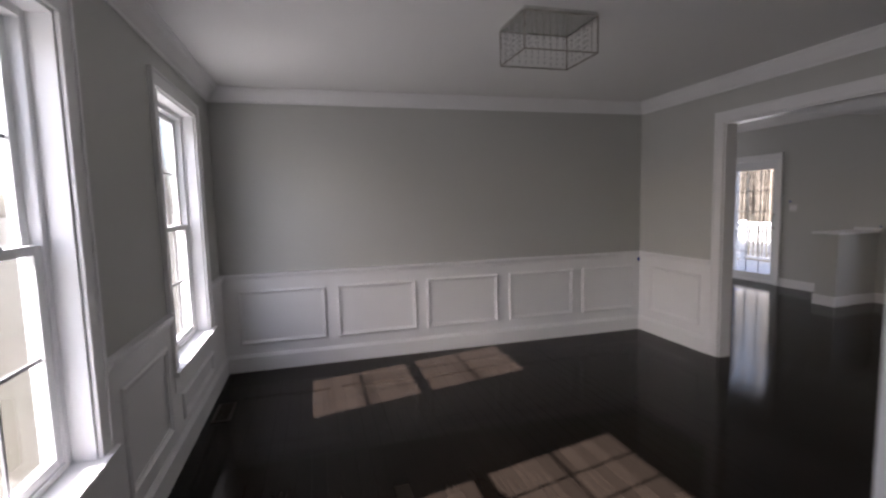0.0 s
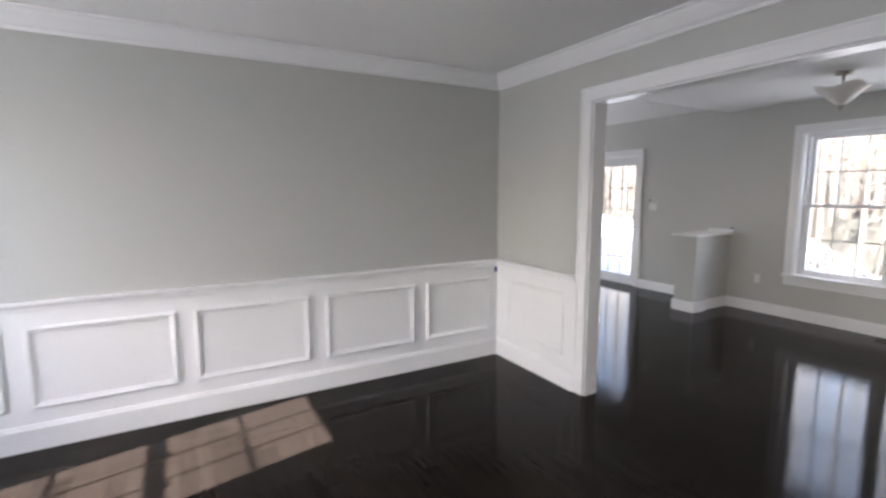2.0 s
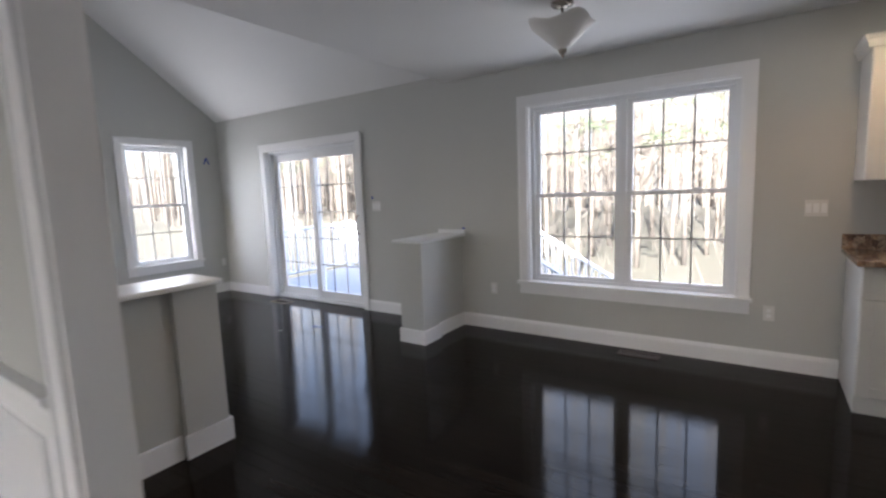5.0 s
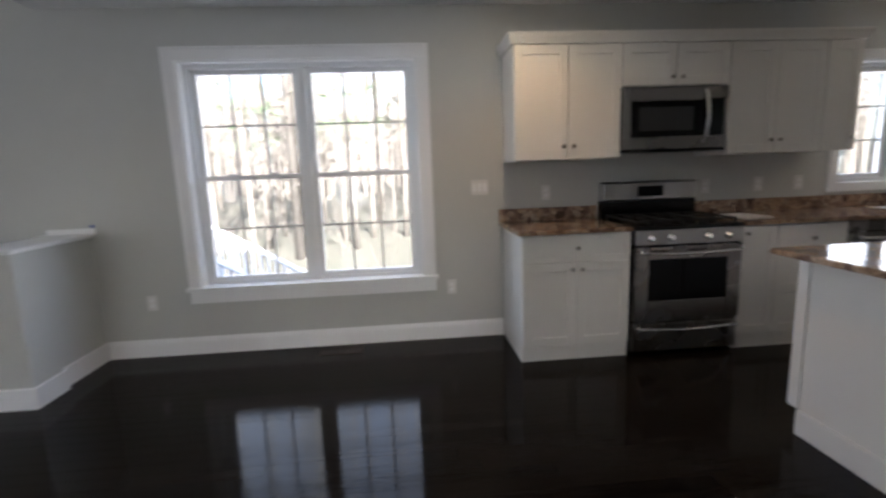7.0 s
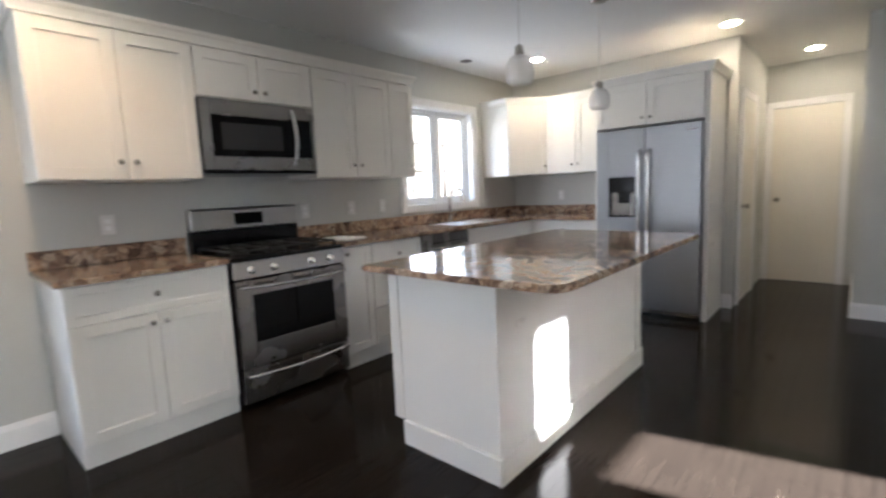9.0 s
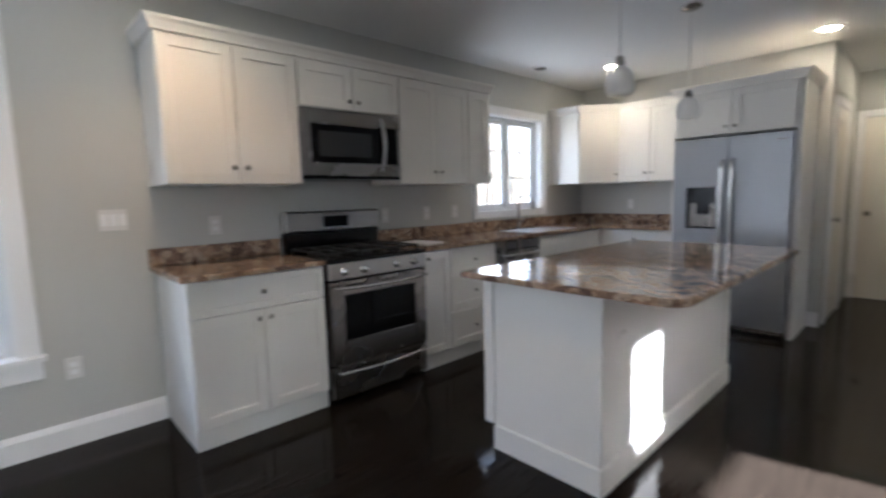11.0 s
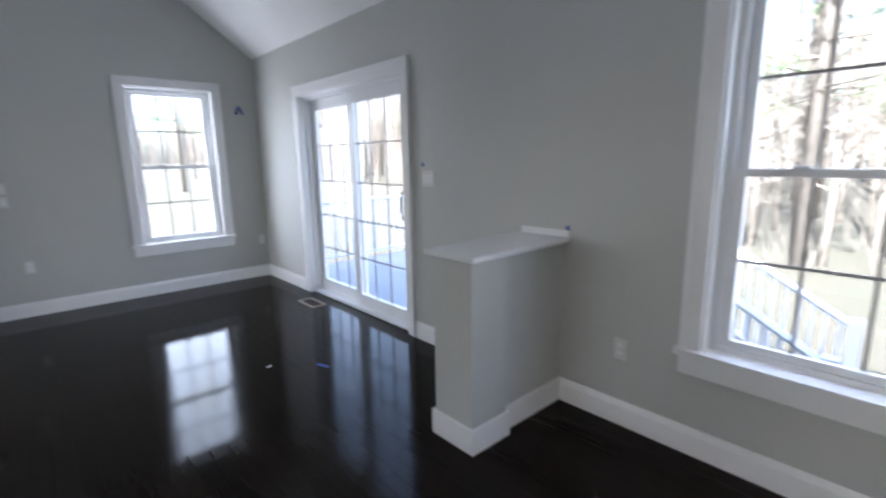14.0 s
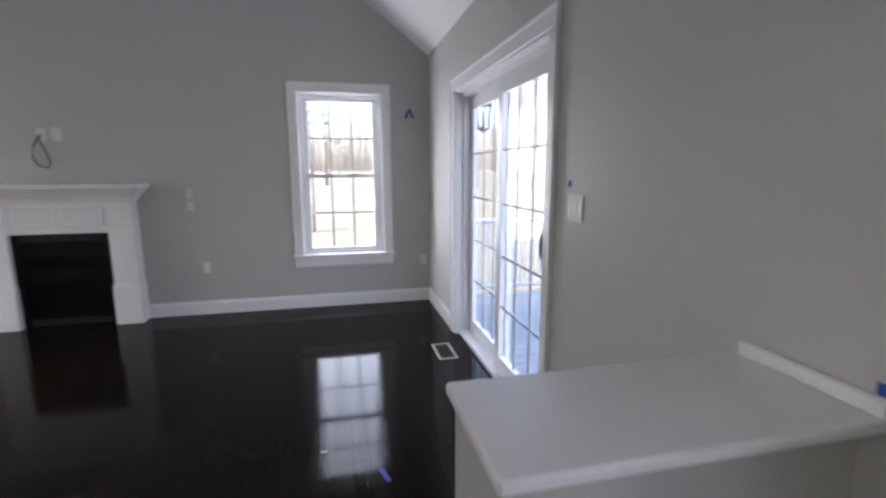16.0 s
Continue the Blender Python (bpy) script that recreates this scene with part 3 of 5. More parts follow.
def sliding_door():
    e = thing("door_1", on_east(SL), "white sliding glass patio door with grilles", "sliding door", kind="structure")
    w, z1 = SL["w"], SL["z1"]
    part(e, "casing", casing_bm(w, 0, z1, 0.09), M_TRIM)
    part(e, "jamb", boxes([(-w / 2, 0, 0, -w / 2 + 0.012, 0.06, z1), (w / 2 - 0.012, 0, 0, w / 2, 0.06, z1), (-w / 2 + 0.012, 0, z1 - 0.012, w / 2 - 0.012, 0.06, z1)]), M_TRIM)
    part(e, "frame", boxes([(-w / 2, 0.06, 0.0, -w / 2 + 0.04, TW, z1), (w / 2 - 0.04, 0.06, 0, w / 2, TW, z1), (-w / 2 + 0.04, 0.06, z1 - 0.05, w / 2 - 0.04, TW, z1), (-w / 2 + 0.04, 0.03, 0.0, w / 2 - 0.04, TW, 0.035)], 0.002), M_VINYL)
    for a, b, y in ((-w / 2 + 0.04, 0.045, 0.115), (-0.045, w / 2 - 0.04, 0.070)):
        st = 0.085
        s = part(e, "panel", boxes([(a, y, 0.036, a + st, y + 0.036, z1 - 0.05), (b - st, y, 0.036, b, y + 0.036, z1 - 0.05), (a + st, y, 0.036, b - st, y + 0.036, 0.15), (a + st, y, z1 - 0.15, b - st, y + 0.036, z1 - 0.05)], 0.003), M_VINYL)
        ga, gb, gc, gd = a + st, b - st, 0.15, z1 - 0.15
        bars = [(ga + (gb - ga) * i / 3 - 0.007, y + 0.014, gc, ga + (gb - ga) * i / 3 + 0.007, y + 0.022, gd) for i in (1, 2)]
        bars += [(ga, y + 0.0145, gc + (gd - gc) * i / 5 - 0.007, gb, y + 0.0215, gc + (gd - gc) * i / 5 + 0.007) for i in range(1, 5)]
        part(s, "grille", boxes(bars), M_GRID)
        g = part(s, "pane", boxes([(ga, y + 0.024, gc, gb, y + 0.028, gd)]), M_GLASS)
        g.visible_shadow = False
    bm = bmesh.new()
    xh = w / 2 - 0.04 - 0.045
    add_tube(bm, [(xh, 0.07, 0.92), (xh, 0.03, 0.94), (xh, 0.015, 1.0), (xh, 0.015, 1.08), (xh, 0.03, 1.14), (xh, 0.07, 1.16)], 0.009, 10)
    part(e, "handle", bm, M_FRAME_D, "curved dark metal handle", True)


sliding_door()


# ---- half walls between kitchen and living room ----
def half_wall(name, m, length, label):
    """Stub wall: x runs from the post at 0 to the wall at length; y across; room side -y."""
    e = thing(name, m, label, "half wall", kind="structure")
    part(e, "post", boxes([(0.0, 0.0, 0, 0.245, 0.265, 0.943)], 0.003), M_WALL)
    part(e, "body", boxes([(0.245, 0.035, 0, length, 0.235, 0.943)]), M_WALL)
    part(e, "cap", boxes([(-0.004, -0.012, 0.943, length, 0.335, 0.970)], 0.006), M_TRIM, "smooth painted cap board")
    part(e, "back_strip", boxes([(length - 0.016, -0.01, 0.970, length, 0.32, 1.007)], 0.004), M_TRIM)
    bm = bmesh.new()
    for a in ((-0.016, -0.016, 0, 0.261, 0.0, 0.135), (-0.016, 0.0, 0, 0.0, 0.265, 0.135), (-0.016, 0.265, 0, 0.261, 0.281, 0.135), (0.261, 0.019, 0, length, 0.035, 0.135), (0.261, 0.235, 0, length, 0.251, 0.135), (0.245, 0.0, 0, 0.261, 0.035, 0.135)):
        add_box(bm, *a, bevel=0.003)
    part(e, "baseboard", bm, M_TRIM)
    return e


half_wall("half_wall_1", pose(2.928, -0.058, 0), XE - 2.928, "grey half wall with painted cap and post end")
half_wall("half_wall_2", pose(1.02, 0.235, 0, 0, 0, 180), 1.02 - TI, "grey half wall with painted cap and post end")


# ---- fireplace ----
def fireplace():
    e = thing("fireplace", pose(0.28, YN, 0), "white painted mantel round a black gas firebox", "fireplace")
    d = 0.15
    for s in (-1, 1):
        bm = bmesh.new()
        add_box(bm, s * 0.395, -d, 0.38, s * 0.605, 0, 0.93, 0.004)
        add_box(bm, s * 0.385, -d - 0.02, 0.0, s * 0.615, 0, 0.36, 0.004)
        add_box(bm, s * 0.385, -d - 0.012, 0.36, s * 0.615, 0, 0.385, 0.006)
        add_box(bm, s * 0.385, -d - 0.012, 0.925, s * 0.615, 0, 0.945, 0.004)
        add_box(bm, s * 0.395, -d, 0.945, s * 0.605, 0, 1.15, 0.004)
        part(e, "leg", bm, M_TRIM)
    bm = boxes([(-0.395, -d + 0.02, 0.865, 0.395, 0, 1.15)], 0.002)
    part(e, "frieze", bm, M_TRIM)
    for c in (-0.19, 0.19):
        bm = bmesh.new()
        for a in ((c - 0.165, 0.93, c + 0.165, 0.955), (c - 0.165, 1.085, c + 0.165, 1.11), (c - 0.165, 0.955, c - 0.14, 1.085), (c + 0.14, 0.955, c + 0.165, 1.085)):
            add_box(bm, a[0], -d + 0.002, a[1], a[2], -d + 0.02, a[3], 0.005)
        part(e, "panel", bm, M_TRIM)
    bm = bmesh.new()
    prof = ((0.0, 1.15), (0.015, 1.16), (0.02, 1.18), (0.05, 1.21), (0.085, 1.245), (0.10, 1.262), (0.11, 1.267))
    for (o0, z0), (o1, z1) in zip(prof, prof[1:]):
        a = [bm.verts.new(p) for p in ((-0.615 - o0, 0, z0), (-0.615 - o0, -d - o0, z0), (0.615 + o0, -d - o0, z0), (0.615 + o0, 0, z0))]
        b = [bm.verts.new(p) for p in ((-0.615 - o1, 0, z1), (-0.615 - o1, -d - o1, z1), (0.615 + o1, -d - o1, z1), (0.615 + o1, 0, z1))]
        for i in range(3):
            bm.faces.new((a[i], a[i + 1], b[i + 1], b[i]))
    bmesh.ops.recalc_face_normals(bm, faces=bm.faces[:])
    part(e, "cornice", bm, M_TRIM)
    part(e, "shelf", boxes([(-0.735, -d - 0.135, 1.267, 0.735, 0, 1.302)], 0.006), M_TRIM)
    bm = boxes([(-0.395, -0.10, 0.0, -0.33, -0.0, 0.865), (0.33, -0.10, 0, 0.395, 0, 0.865), (-0.33, -0.10, 0.78, 0.33, 0, 0.865), (-0.33, -0.10, 0.0, 0.33, 0, 0.10)], 0.002)
    part(e, "surround", bm, M_BLACK)
    part(e, "firebox", boxes([(-0.33, -0.03, 0.10, 0.33, 0.0, 0.78)]), M_IRON)
    part(e, "glass_door", boxes([(-0.33, -0.085, 0.10, 0.33, -0.078, 0.78)]), M_BLACKGL)
    part(e, "louvers", boxes([(-0.32, -0.108, 0.02 + k * 0.022, 0.32, -0.10, 0.03 + k * 0.022) for k in range(3)] + [(-0.32, -0.108, 0.80 + k * 0.02, 0.32, -0.10, 0.808 + k * 0.02) for k in range(3)]), M_IRON, kind="stuff")


fireplace()


# ---- cabinets ----
def add_shaker(bm, x0, x1, z0, z1, y=0.0, t=0.02, rail=0.058):
    """A shaker front whose face lies at y - t."""
    add_box(bm, x0, y - t, z0, x0 + rail, y, z1, 0.0015)
    add_box(bm, x1 - rail, y - t, z0, x1, y, z1, 0.0015)
    add_box(bm, x0 + rail, y - t, z0, x1 - rail, y, z0 + rail, 0.0015)
    add_box(bm, x0 + rail, y - t, z1 - rail, x1 - rail, y, z1, 0.0015)
    add_box(bm, x0 + rail, y - t + 0.010, z0 + rail, x1 - rail, y, z1 - rail)


def knob(owner, x, y, z):
    bm = bmesh.new()
    add_lathe(bm, [(0.006, 0.0), (0.005, -0.010), (0.013, -0.016), (0.015, -0.022), (0.010, -0.027)], 12, (x, y, z), "y")
    part(owner, "knob", bm, M_KNOB, "brushed nickel knob", True)


def front(e, kind, x0, x1, z0, z1, knob_at=None):
    bm = bmesh.new()
    add_shaker(bm, x0, x1, z0, z1, rail=0.058 if min(x1 - x0, z1 - z0) > 0.2 else 0.036)
    p = part(e, kind, bm, M_CAB)
    if knob_at:
        knob(p, knob_at[0], -0.02, knob_at[1])


def base_cabinet(m, w, layout, label, depth=0.585, group="white base cabinets"):
    e = thing("base_cabinet", m, label, "cabinet", group)
    part(e, "body", boxes([(0, 0.0, 0.105, w, depth, 0.885)], 0.001), M_CAB)
    part(e, "toe_kick", boxes([(0, 0.008, 0.0, w, depth, 0.105)]), M_CAB)
    g = 0.004
    if layout == "drawer_doors":
        front(e, "drawer", g, w - g, 0.70, 0.875, (w / 2, 0.79))
        front(e, "door", g, w / 2 - g / 2, 0.115, 0.69, (w / 2 - 0.032, 0.645))
        front(e, "door", w / 2 + g / 2, w - g, 0.115, 0.69, (w / 2 + 0.032, 0.645))
    elif layout == "door":
        front(e, "door", g, w - g, 0.115, 0.875, (0.035, 0.83))
    elif layout == "drawers":
        for z0, z1 in ((0.115, 0.39), (0.40, 0.67), (0.68, 0.875)):
            front(e, "drawer", g, w - g, z0, z1, (w / 2, (z0 + z1) / 2))
    elif layout == "doors":
        front(e, "drawer", g, w - g, 0.70, 0.875)
        front(e, "door", g, w / 2 - g / 2, 0.115, 0.69, (w / 2 - 0.032, 0.645))
        front(e, "door", w / 2 + g / 2, w - g, 0.115, 0.69, (w / 2 + 0.032, 0.645))
    return e


def upper_cabinet(m, w, z0, z1, doors, label, depth=0.375, knob_z=None):
    e = thing("wall_cabinet", m, label, "cabinet", "white wall cabinets")
    part(e, "body", boxes([(0, 0.0, z0, w, depth, z1)], 0.001), M_CAB)
    g = 0.003
    kz = knob_z if knob_z is not None else z0 + 0.09
    step = w / doors
    for k in range(doors):
        kx = (k + 1) * step - 0.035 if k % 2 == 0 and doors > 1 else k * step + 0.035
        if doors == 1:
            kx = w - 0.035
        front(e, "door", k * step + g, (k + 1) * step - g, z0 + 0.004, z1 - 0.012, (kx, kz))
    return e


FX = 3.105                       # base cabinet faces on the rear wall


def on_rear(y, x=FX):
    return pose(x, y, 0, 0, 0, EAST)


base_cabinet(on_rear(-3.075), 0.745, "drawer_doors", "white shaker base cabinet with drawer and two doors")
base_cabinet(on_rear(-4.60), 0.27, "door", "narrow white shaker base cabinet")
base_cabinet(on_rear(-4.87), 0.52, "drawers", "white shaker base cabinet with three drawers")
base_cabinet(on_rear(-6.01), 1.12, "doors", "white shaker sink base cabinet")
SF = -7.165                      # base cabinet faces on the south wall
base_cabinet(pose(3.105, SF, 0, 0, 0, SOUTH), 0.76, "drawer_doors", "white shaker base cabinet beside the fridge")
upper_cabinet(on_rear(-3.085, 3.315), 0.74, 1.37, 2.13, 2, "white shaker wall cabinet with two doors")
upper_cabinet(on_rear(-3.83, 3.315), 0.765, 1.845, 2.13, 2, "short white wall cabinet over the microwave", knob_z=1.90)
upper_cabinet(on_rear(-4.60, 3.315), 0.71, 1.37, 2.13, 2, "white shaker wall cabinet with two doors")
upper_cabinet(on_rear(-5.315, 3.315), 0.265, 1.37, 2.13, 1, "narrow white shaker wall cabinet")
upper_cabinet(pose(3.03, -7.40, 0, 0, 0, SOUTH), 0.68, 1.37, 2.13, 2, "white shaker wall cabinet with two doors", depth=0.35)
upper_cabinet(pose(2.345, -7.13, 0, 0, 0, SOUTH), 0.929, 1.745, 2.13, 2, "short white wall cabinet above the fridge", depth=0.62, knob_z=1.81)


def corner_cabinet():
    e = thing("corner_cabinet", pose(XE, YS, 0), "white shaker wall cabinet with angled corner door", "cabinet", "white wall cabinets")
    bm = bmesh.new()
    add_prism(bm, [(-0.001, 0.001), (-0.001, 0.665), (-0.35, 0.665), (-0.66, 0.35), (-0.66, 0.001)], 1.37, 2.13)
    part(e, "body", bm, M_CAB)
    mid = Vector((-0.505, 0.5075, 0))
    ang = math.degrees(math.atan2(0.315, 0.31))
    bm = bmesh.new()
    add_shaker(bm, -0.215, 0.215, 1.374, 2.118)
    d = part(e, "door", bm, M_CAB, m=pose(mid.x, mid.y, 0, 0, 0, 180 + ang))
    knob(d, 0.18, -0.02, 1.46)
    return e


corner_cabinet()
# crown on the wall cabinets
CAB_CROWN = [(0.0, 2.13), (0.020, 2.13), (0.022, 2.145), (0.030, 2.17), (0.040, 2.185), (0.042, 2.20), (0.0, 2.20)]
run_trim("cabinet_crown", CAB_CROWN, [(XE, -5.58), (3.315, -5.58), (3.315, -3.085), (XE, -3.085)], M_CAB, "cream painted crown on the wall cabinets")
run_trim("cabinet_crown", CAB_CROWN, [(XE, YS + 0.665), (3.34, YS + 0.665), (3.03, -7.40), (2.345, -7.40), (2.345, -7.13), (1.375, -7.13), (1.375, YS)][::-1], M_CAB, "cream painted crown on the wall cabinets")

# fridge side panels
p = thing("fridge_panel", pose(1.375, -7.13, 0), "white tall panel beside the fridge", "panel")
part(p, "board", boxes([(0, -0.61, 0, 0.04, 0.0, 2.129)], 0.002), M_CAB)
p = thing("fridge_panel", pose(2.345, -7.13, 0), "white tall panel beside the fridge", "panel")
part(p, "board", boxes([(0.0, -0.61, 0, 0.02, -0.0, 1.744)], 0.002), M_CAB)


# ---- countertops ----
def counter(name, outline, label, z0=0.885, z1=0.915):
    e = thing(name, pose(0, 0, 0), label, "countertop")
    bm = bmesh.new()
    add_prism(bm, outline, z0, z1)
    bmesh.ops.bevel(bm, geom=[x for x in bm.edges if abs(x.verts[0].co.z - x.verts[1].co.z) < 1e-6], offset=0.006, segments=2, affect="EDGES")
    part(e, "slab", bm, M_GRANITE)
    return e


c = counter("countertop", [(3.06, -3.045), (3.06, -3.825), (XE, -3.825), (XE, -3.045)], "brown speckled polished granite countertop")
part(c, "backsplash", boxes([(XE - 0.02, -3.825, 0.915, XE, -3.045, 1.015)], 0.002), M_GRANITE)
c = counter("countertop", [(3.06, -4.60), (3.06, -7.12), (2.37, -7.12), (2.37, YS), (XE, YS), (XE, -4.60)], "brown speckled polished granite corner countertop")
part(c, "backsplash", boxes([(XE - 0.02, YS, 0.915, XE, -4.60, 1.015)], 0.002), M_GRANITE)
part(c, "backsplash", boxes([(2.37, YS, 0.915, XE - 0.02, YS + 0.02, 1.015)], 0.002), M_GRANITE)
s = thing("sink", pose(3.36, -6.37, 0.915), "stainless steel kitchen sink in granite counter", "sink")
part(s, "basin", boxes([(-0.21, -0.36, 0.0, 0.21, -0.345, 0.004), (-0.21, 0.345, 0, 0.21, 0.36, 0.004), (-0.21, -0.345, 0, -0.195, 0.345, 0.004), (0.195, -0.345, 0, 0.21, 0.345, 0.004), (-0.195, -0.345, 0.0, 0.195, 0.345, 0.002)]), M_STEEL)
f = thing("faucet", pose(3.60, -6.37, 0.915), "brushed nickel gooseneck kitchen faucet", "faucet")
bm = bmesh.new()
add_lathe(bm, [(0.03, 0), (0.03, 0.01), (0.018, 0.03), (0.016, 0.06)], 16)
part(f, "base", bm, M_KNOB, smooth=True)
bm = bmesh.new()
add_tube(bm, [(0, 0, 0.05)] + [(-0.09 + 0.09 * math.cos(a), 0, 0.26 + 0.09 * math.sin(a)) for a in (0, 0.5, 1.0, 1.57, 2.1, 2.6, 3.14)] + [(-0.18, 0, 0.20)], 0.012, 10)
part(f, "spout", bm, M_KNOB, smooth=True)
bm = bmesh.new()
add_tube(bm, [(0, -0.02, 0.05), (0, -0.06, 0.075), (0, -0.09, 0.10)], 0.006, 8)
part(f, "lever", bm, M_KNOB, smooth=True)
pb = thing("booklet", pose(3.33, -4.80, 0.915, 0, 0, -80), "white paper booklets lying on the counter", "booklet")
part(pb, "cover", boxes([(-0.11, -0.14, 0.0, 0.11, 0.14, 0.006)], 0.001), M_PAPER)
part(pb, "sheet", boxes([(-0.10, -0.12, 0.006, 0.11, 0.15, 0.009)]), M_PAPER)


# ---- island ----
def island():
    e = thing("kitchen_island", pose(1.50, -4.175, 0), "white island cabinet with overhanging brown granite top", "kitchen island")
    w, d = 0.625, 1.66
    part(e, "body", boxes([(0, -d, 0.125, w, 0, 0.885)], 0.002), M_CAB)
    part(e, "plinth", boxes([(0, -d, 0, w - 0.06, 0, 0.125)]), M_CAB)
    bm = bmesh.new()
    for a in ((-0.018, -d - 0.018, 0, w - 0.06, -d, 0.125), (-0.018, 0, 0, w - 0.06, 0.018, 0.125), (-0.018, -d, 0, 0, 0, 0.125)):
        add_box(bm, *a, bevel=0.004)
    part(e, "baseboard", bm, M_CAB)
    for a in ((-0.008, -0.09, 0.0, 0.008), (w - 0.06, 0.0, w + 0.004, 0.008), (-0.008, -d - 0.008, 0.0, -d + 0.09)):
        part(e, "corner_board", boxes([(a[0], a[1], 0.125, a[2], a[3], 0.885)], 0.002), M_CAB)
    for k in range(3):
        a = -0.05 - k * 0.525
        bm = bmesh.new()
        add_shaker(bm, -0.255, 0.255, 0.14, 0.87)
        part(e, "door", bm, M_CAB, m=pose(w, a - 0.26, 0, 0, 0, 90))
    bm = bmesh.new()
    r, x0, x1, y0, y1 = 0.09, -0.365, w + 0.02, -d - 0.03, 0.15
    pts = [(x1, y0), (x1, y1)]
    pts += [(x0 + r - r * math.sin(a), y1 - r + r * math.cos(a)) for a in [i * math.pi / 12 for i in range(7)]]
    pts += [(x0 + r - r * math.cos(a), y0 + r - r * math.sin(a)) for a in [i * math.pi / 12 for i in range(7)]]
    add_prism(bm, pts, 0.885, 0.915)
    bmesh.ops.bevel(bm, geom=[x for x in bm.edges if abs(x.verts[0].co.z - x.verts[1].co.z) < 1e-6], offset=0.006, segments=2, affect="EDGES")
    part(e, "top", bm, M_GRANITE, "brown speckled polished granite top")


island()


# ---- appliances ----
def bar_handle(e, x0, x1, z, y, bow=0.0, mat=None):
    bm = bmesh.new()
    n = 12
    pts = [(x0, y + 0.045, z)]
    for i in range(n + 1):
        f = i / n
        pts.append((x0 + (x1 - x0) * f, y - bow * math.sin(math.pi * f), z - bow * 0.4 * math.sin(math.pi * f)))
    pts.append((x1, y + 0.045, z))
    add_tube(bm, pts, 0.009, 10)
    part(e, "handle", bm, mat or M_STEEL, "polished bar handle", True)


def kitchen_range():
    w = 0.758
    e = thing("range", pose(3.07, -3.833, 0, 0, 0, EAST), "stainless gas range with black cooktop and oven window", "range")
    part(e, "body", boxes([(0, 0.02, 0.03, w, 0.60, 0.90)], 0.002), M_BLACK)
    part(e, "drawer", boxes([(0.004, -0.01, 0.04, w - 0.004, 0.02, 0.245)], 0.004), M_STEEL_D)
    d = part(e, "oven_door", boxes([(0.004, -0.02, 0.255, 0.10, 0.02, 0.775), (w - 0.10, -0.02, 0.255, w - 0.004, 0.02, 0.775), (0.10, -0.02, 0.255, w - 0.10, 0.02, 0.40), (0.10, -0.02, 0.685, w - 0.10, 0.02, 0.775)], 0.003), M_STEEL_D)
    part(d, "window", boxes([(0.10, -0.015, 0.40, w - 0.10, 0.0, 0.685)]), M_BLACKGL, "black oven glass")
    part(e, "control_panel", boxes([(0.0, -0.025, 0.785, w, 0.04, 0.885)], 0.006), M_STEEL)
    for x in (0.10, 0.24, 0.50, 0.64):
        bm = bmesh.new()
        add_lathe(bm, [(0.026, -0.025), (0.026, -0.030), (0.020, -0.034), (0.018, -0.058), (0.012, -0.062)], 18, (x, 0, 0.835), "y")
        part(e, "knob", bm, M_HANDLE, "polished metal burner knob", True)
    part(e, "cooktop", boxes([(0.0, -0.02, 0.885, w, 0.60, 0.912)], 0.006), M_BLACK)
    for gx in (0.02, 0.265, 0.51):
        bm = bmesh.new()
        g1 = gx + 0.228
        for a in ((gx, 0.03, gx + 0.014, 0.50), (g1 - 0.014, 0.03, g1, 0.50), (gx + 0.014, 0.03, g1 - 0.014, 0.044), (gx + 0.014, 0.486, g1 - 0.014, 0.50), (gx + 0.014, 0.258, g1 - 0.014, 0.272)):
            add_box(bm, a[0], a[1], 0.934, a[2], a[3], 0.946, 0.002)
        for cy in (0.15, 0.38):
            add_box(bm, (gx + g1) / 2 - 0.006, cy - 0.08, 0.936, (gx + g1) / 2 + 0.006, cy + 0.08, 0.948, 0.002)
        for fx in (gx, g1 - 0.014):
            for fy in (0.03, 0.486):
                add_box(bm, fx, fy, 0.912, fx + 0.014, fy + 0.014, 0.934)
        part(e, "grate", bm, M_IRON)
    for bx in (0.134, 0.379, 0.624):
        for by in (0.15, 0.38):
            bm = bmesh.new()
            add_lathe(bm, [(0.045, 0.912), (0.045, 0.922), (0.03, 0.930)], 16, (bx, by, 0))
            part(e, "burner", bm, M_IRON)
    part(e, "backguard", boxes([(0.0, 0.53, 0.912, w, 0.60, 1.045)], 0.004), M_BLACK)
    bm = bmesh.new()
    add_box(bm, 0.0, 0.52, 1.045, w, 0.60, 1.19, 0.012)
    part(e, "back_panel", bm, M_STEEL, "brushed steel console")
    part(e, "display", boxes([(0.28, 0.514, 1.075, 0.48, 0.521, 1.155)], 0.001), M_BLACKGL, "black display")
    bar_handle(e, 0.03, w - 0.03, 0.740, -0.060, 0.02, M_HANDLE)
    bar_handle(e, 0.03, w - 0.03, 0.215, -0.050, 0.022, M_HANDLE)


kitchen_range()


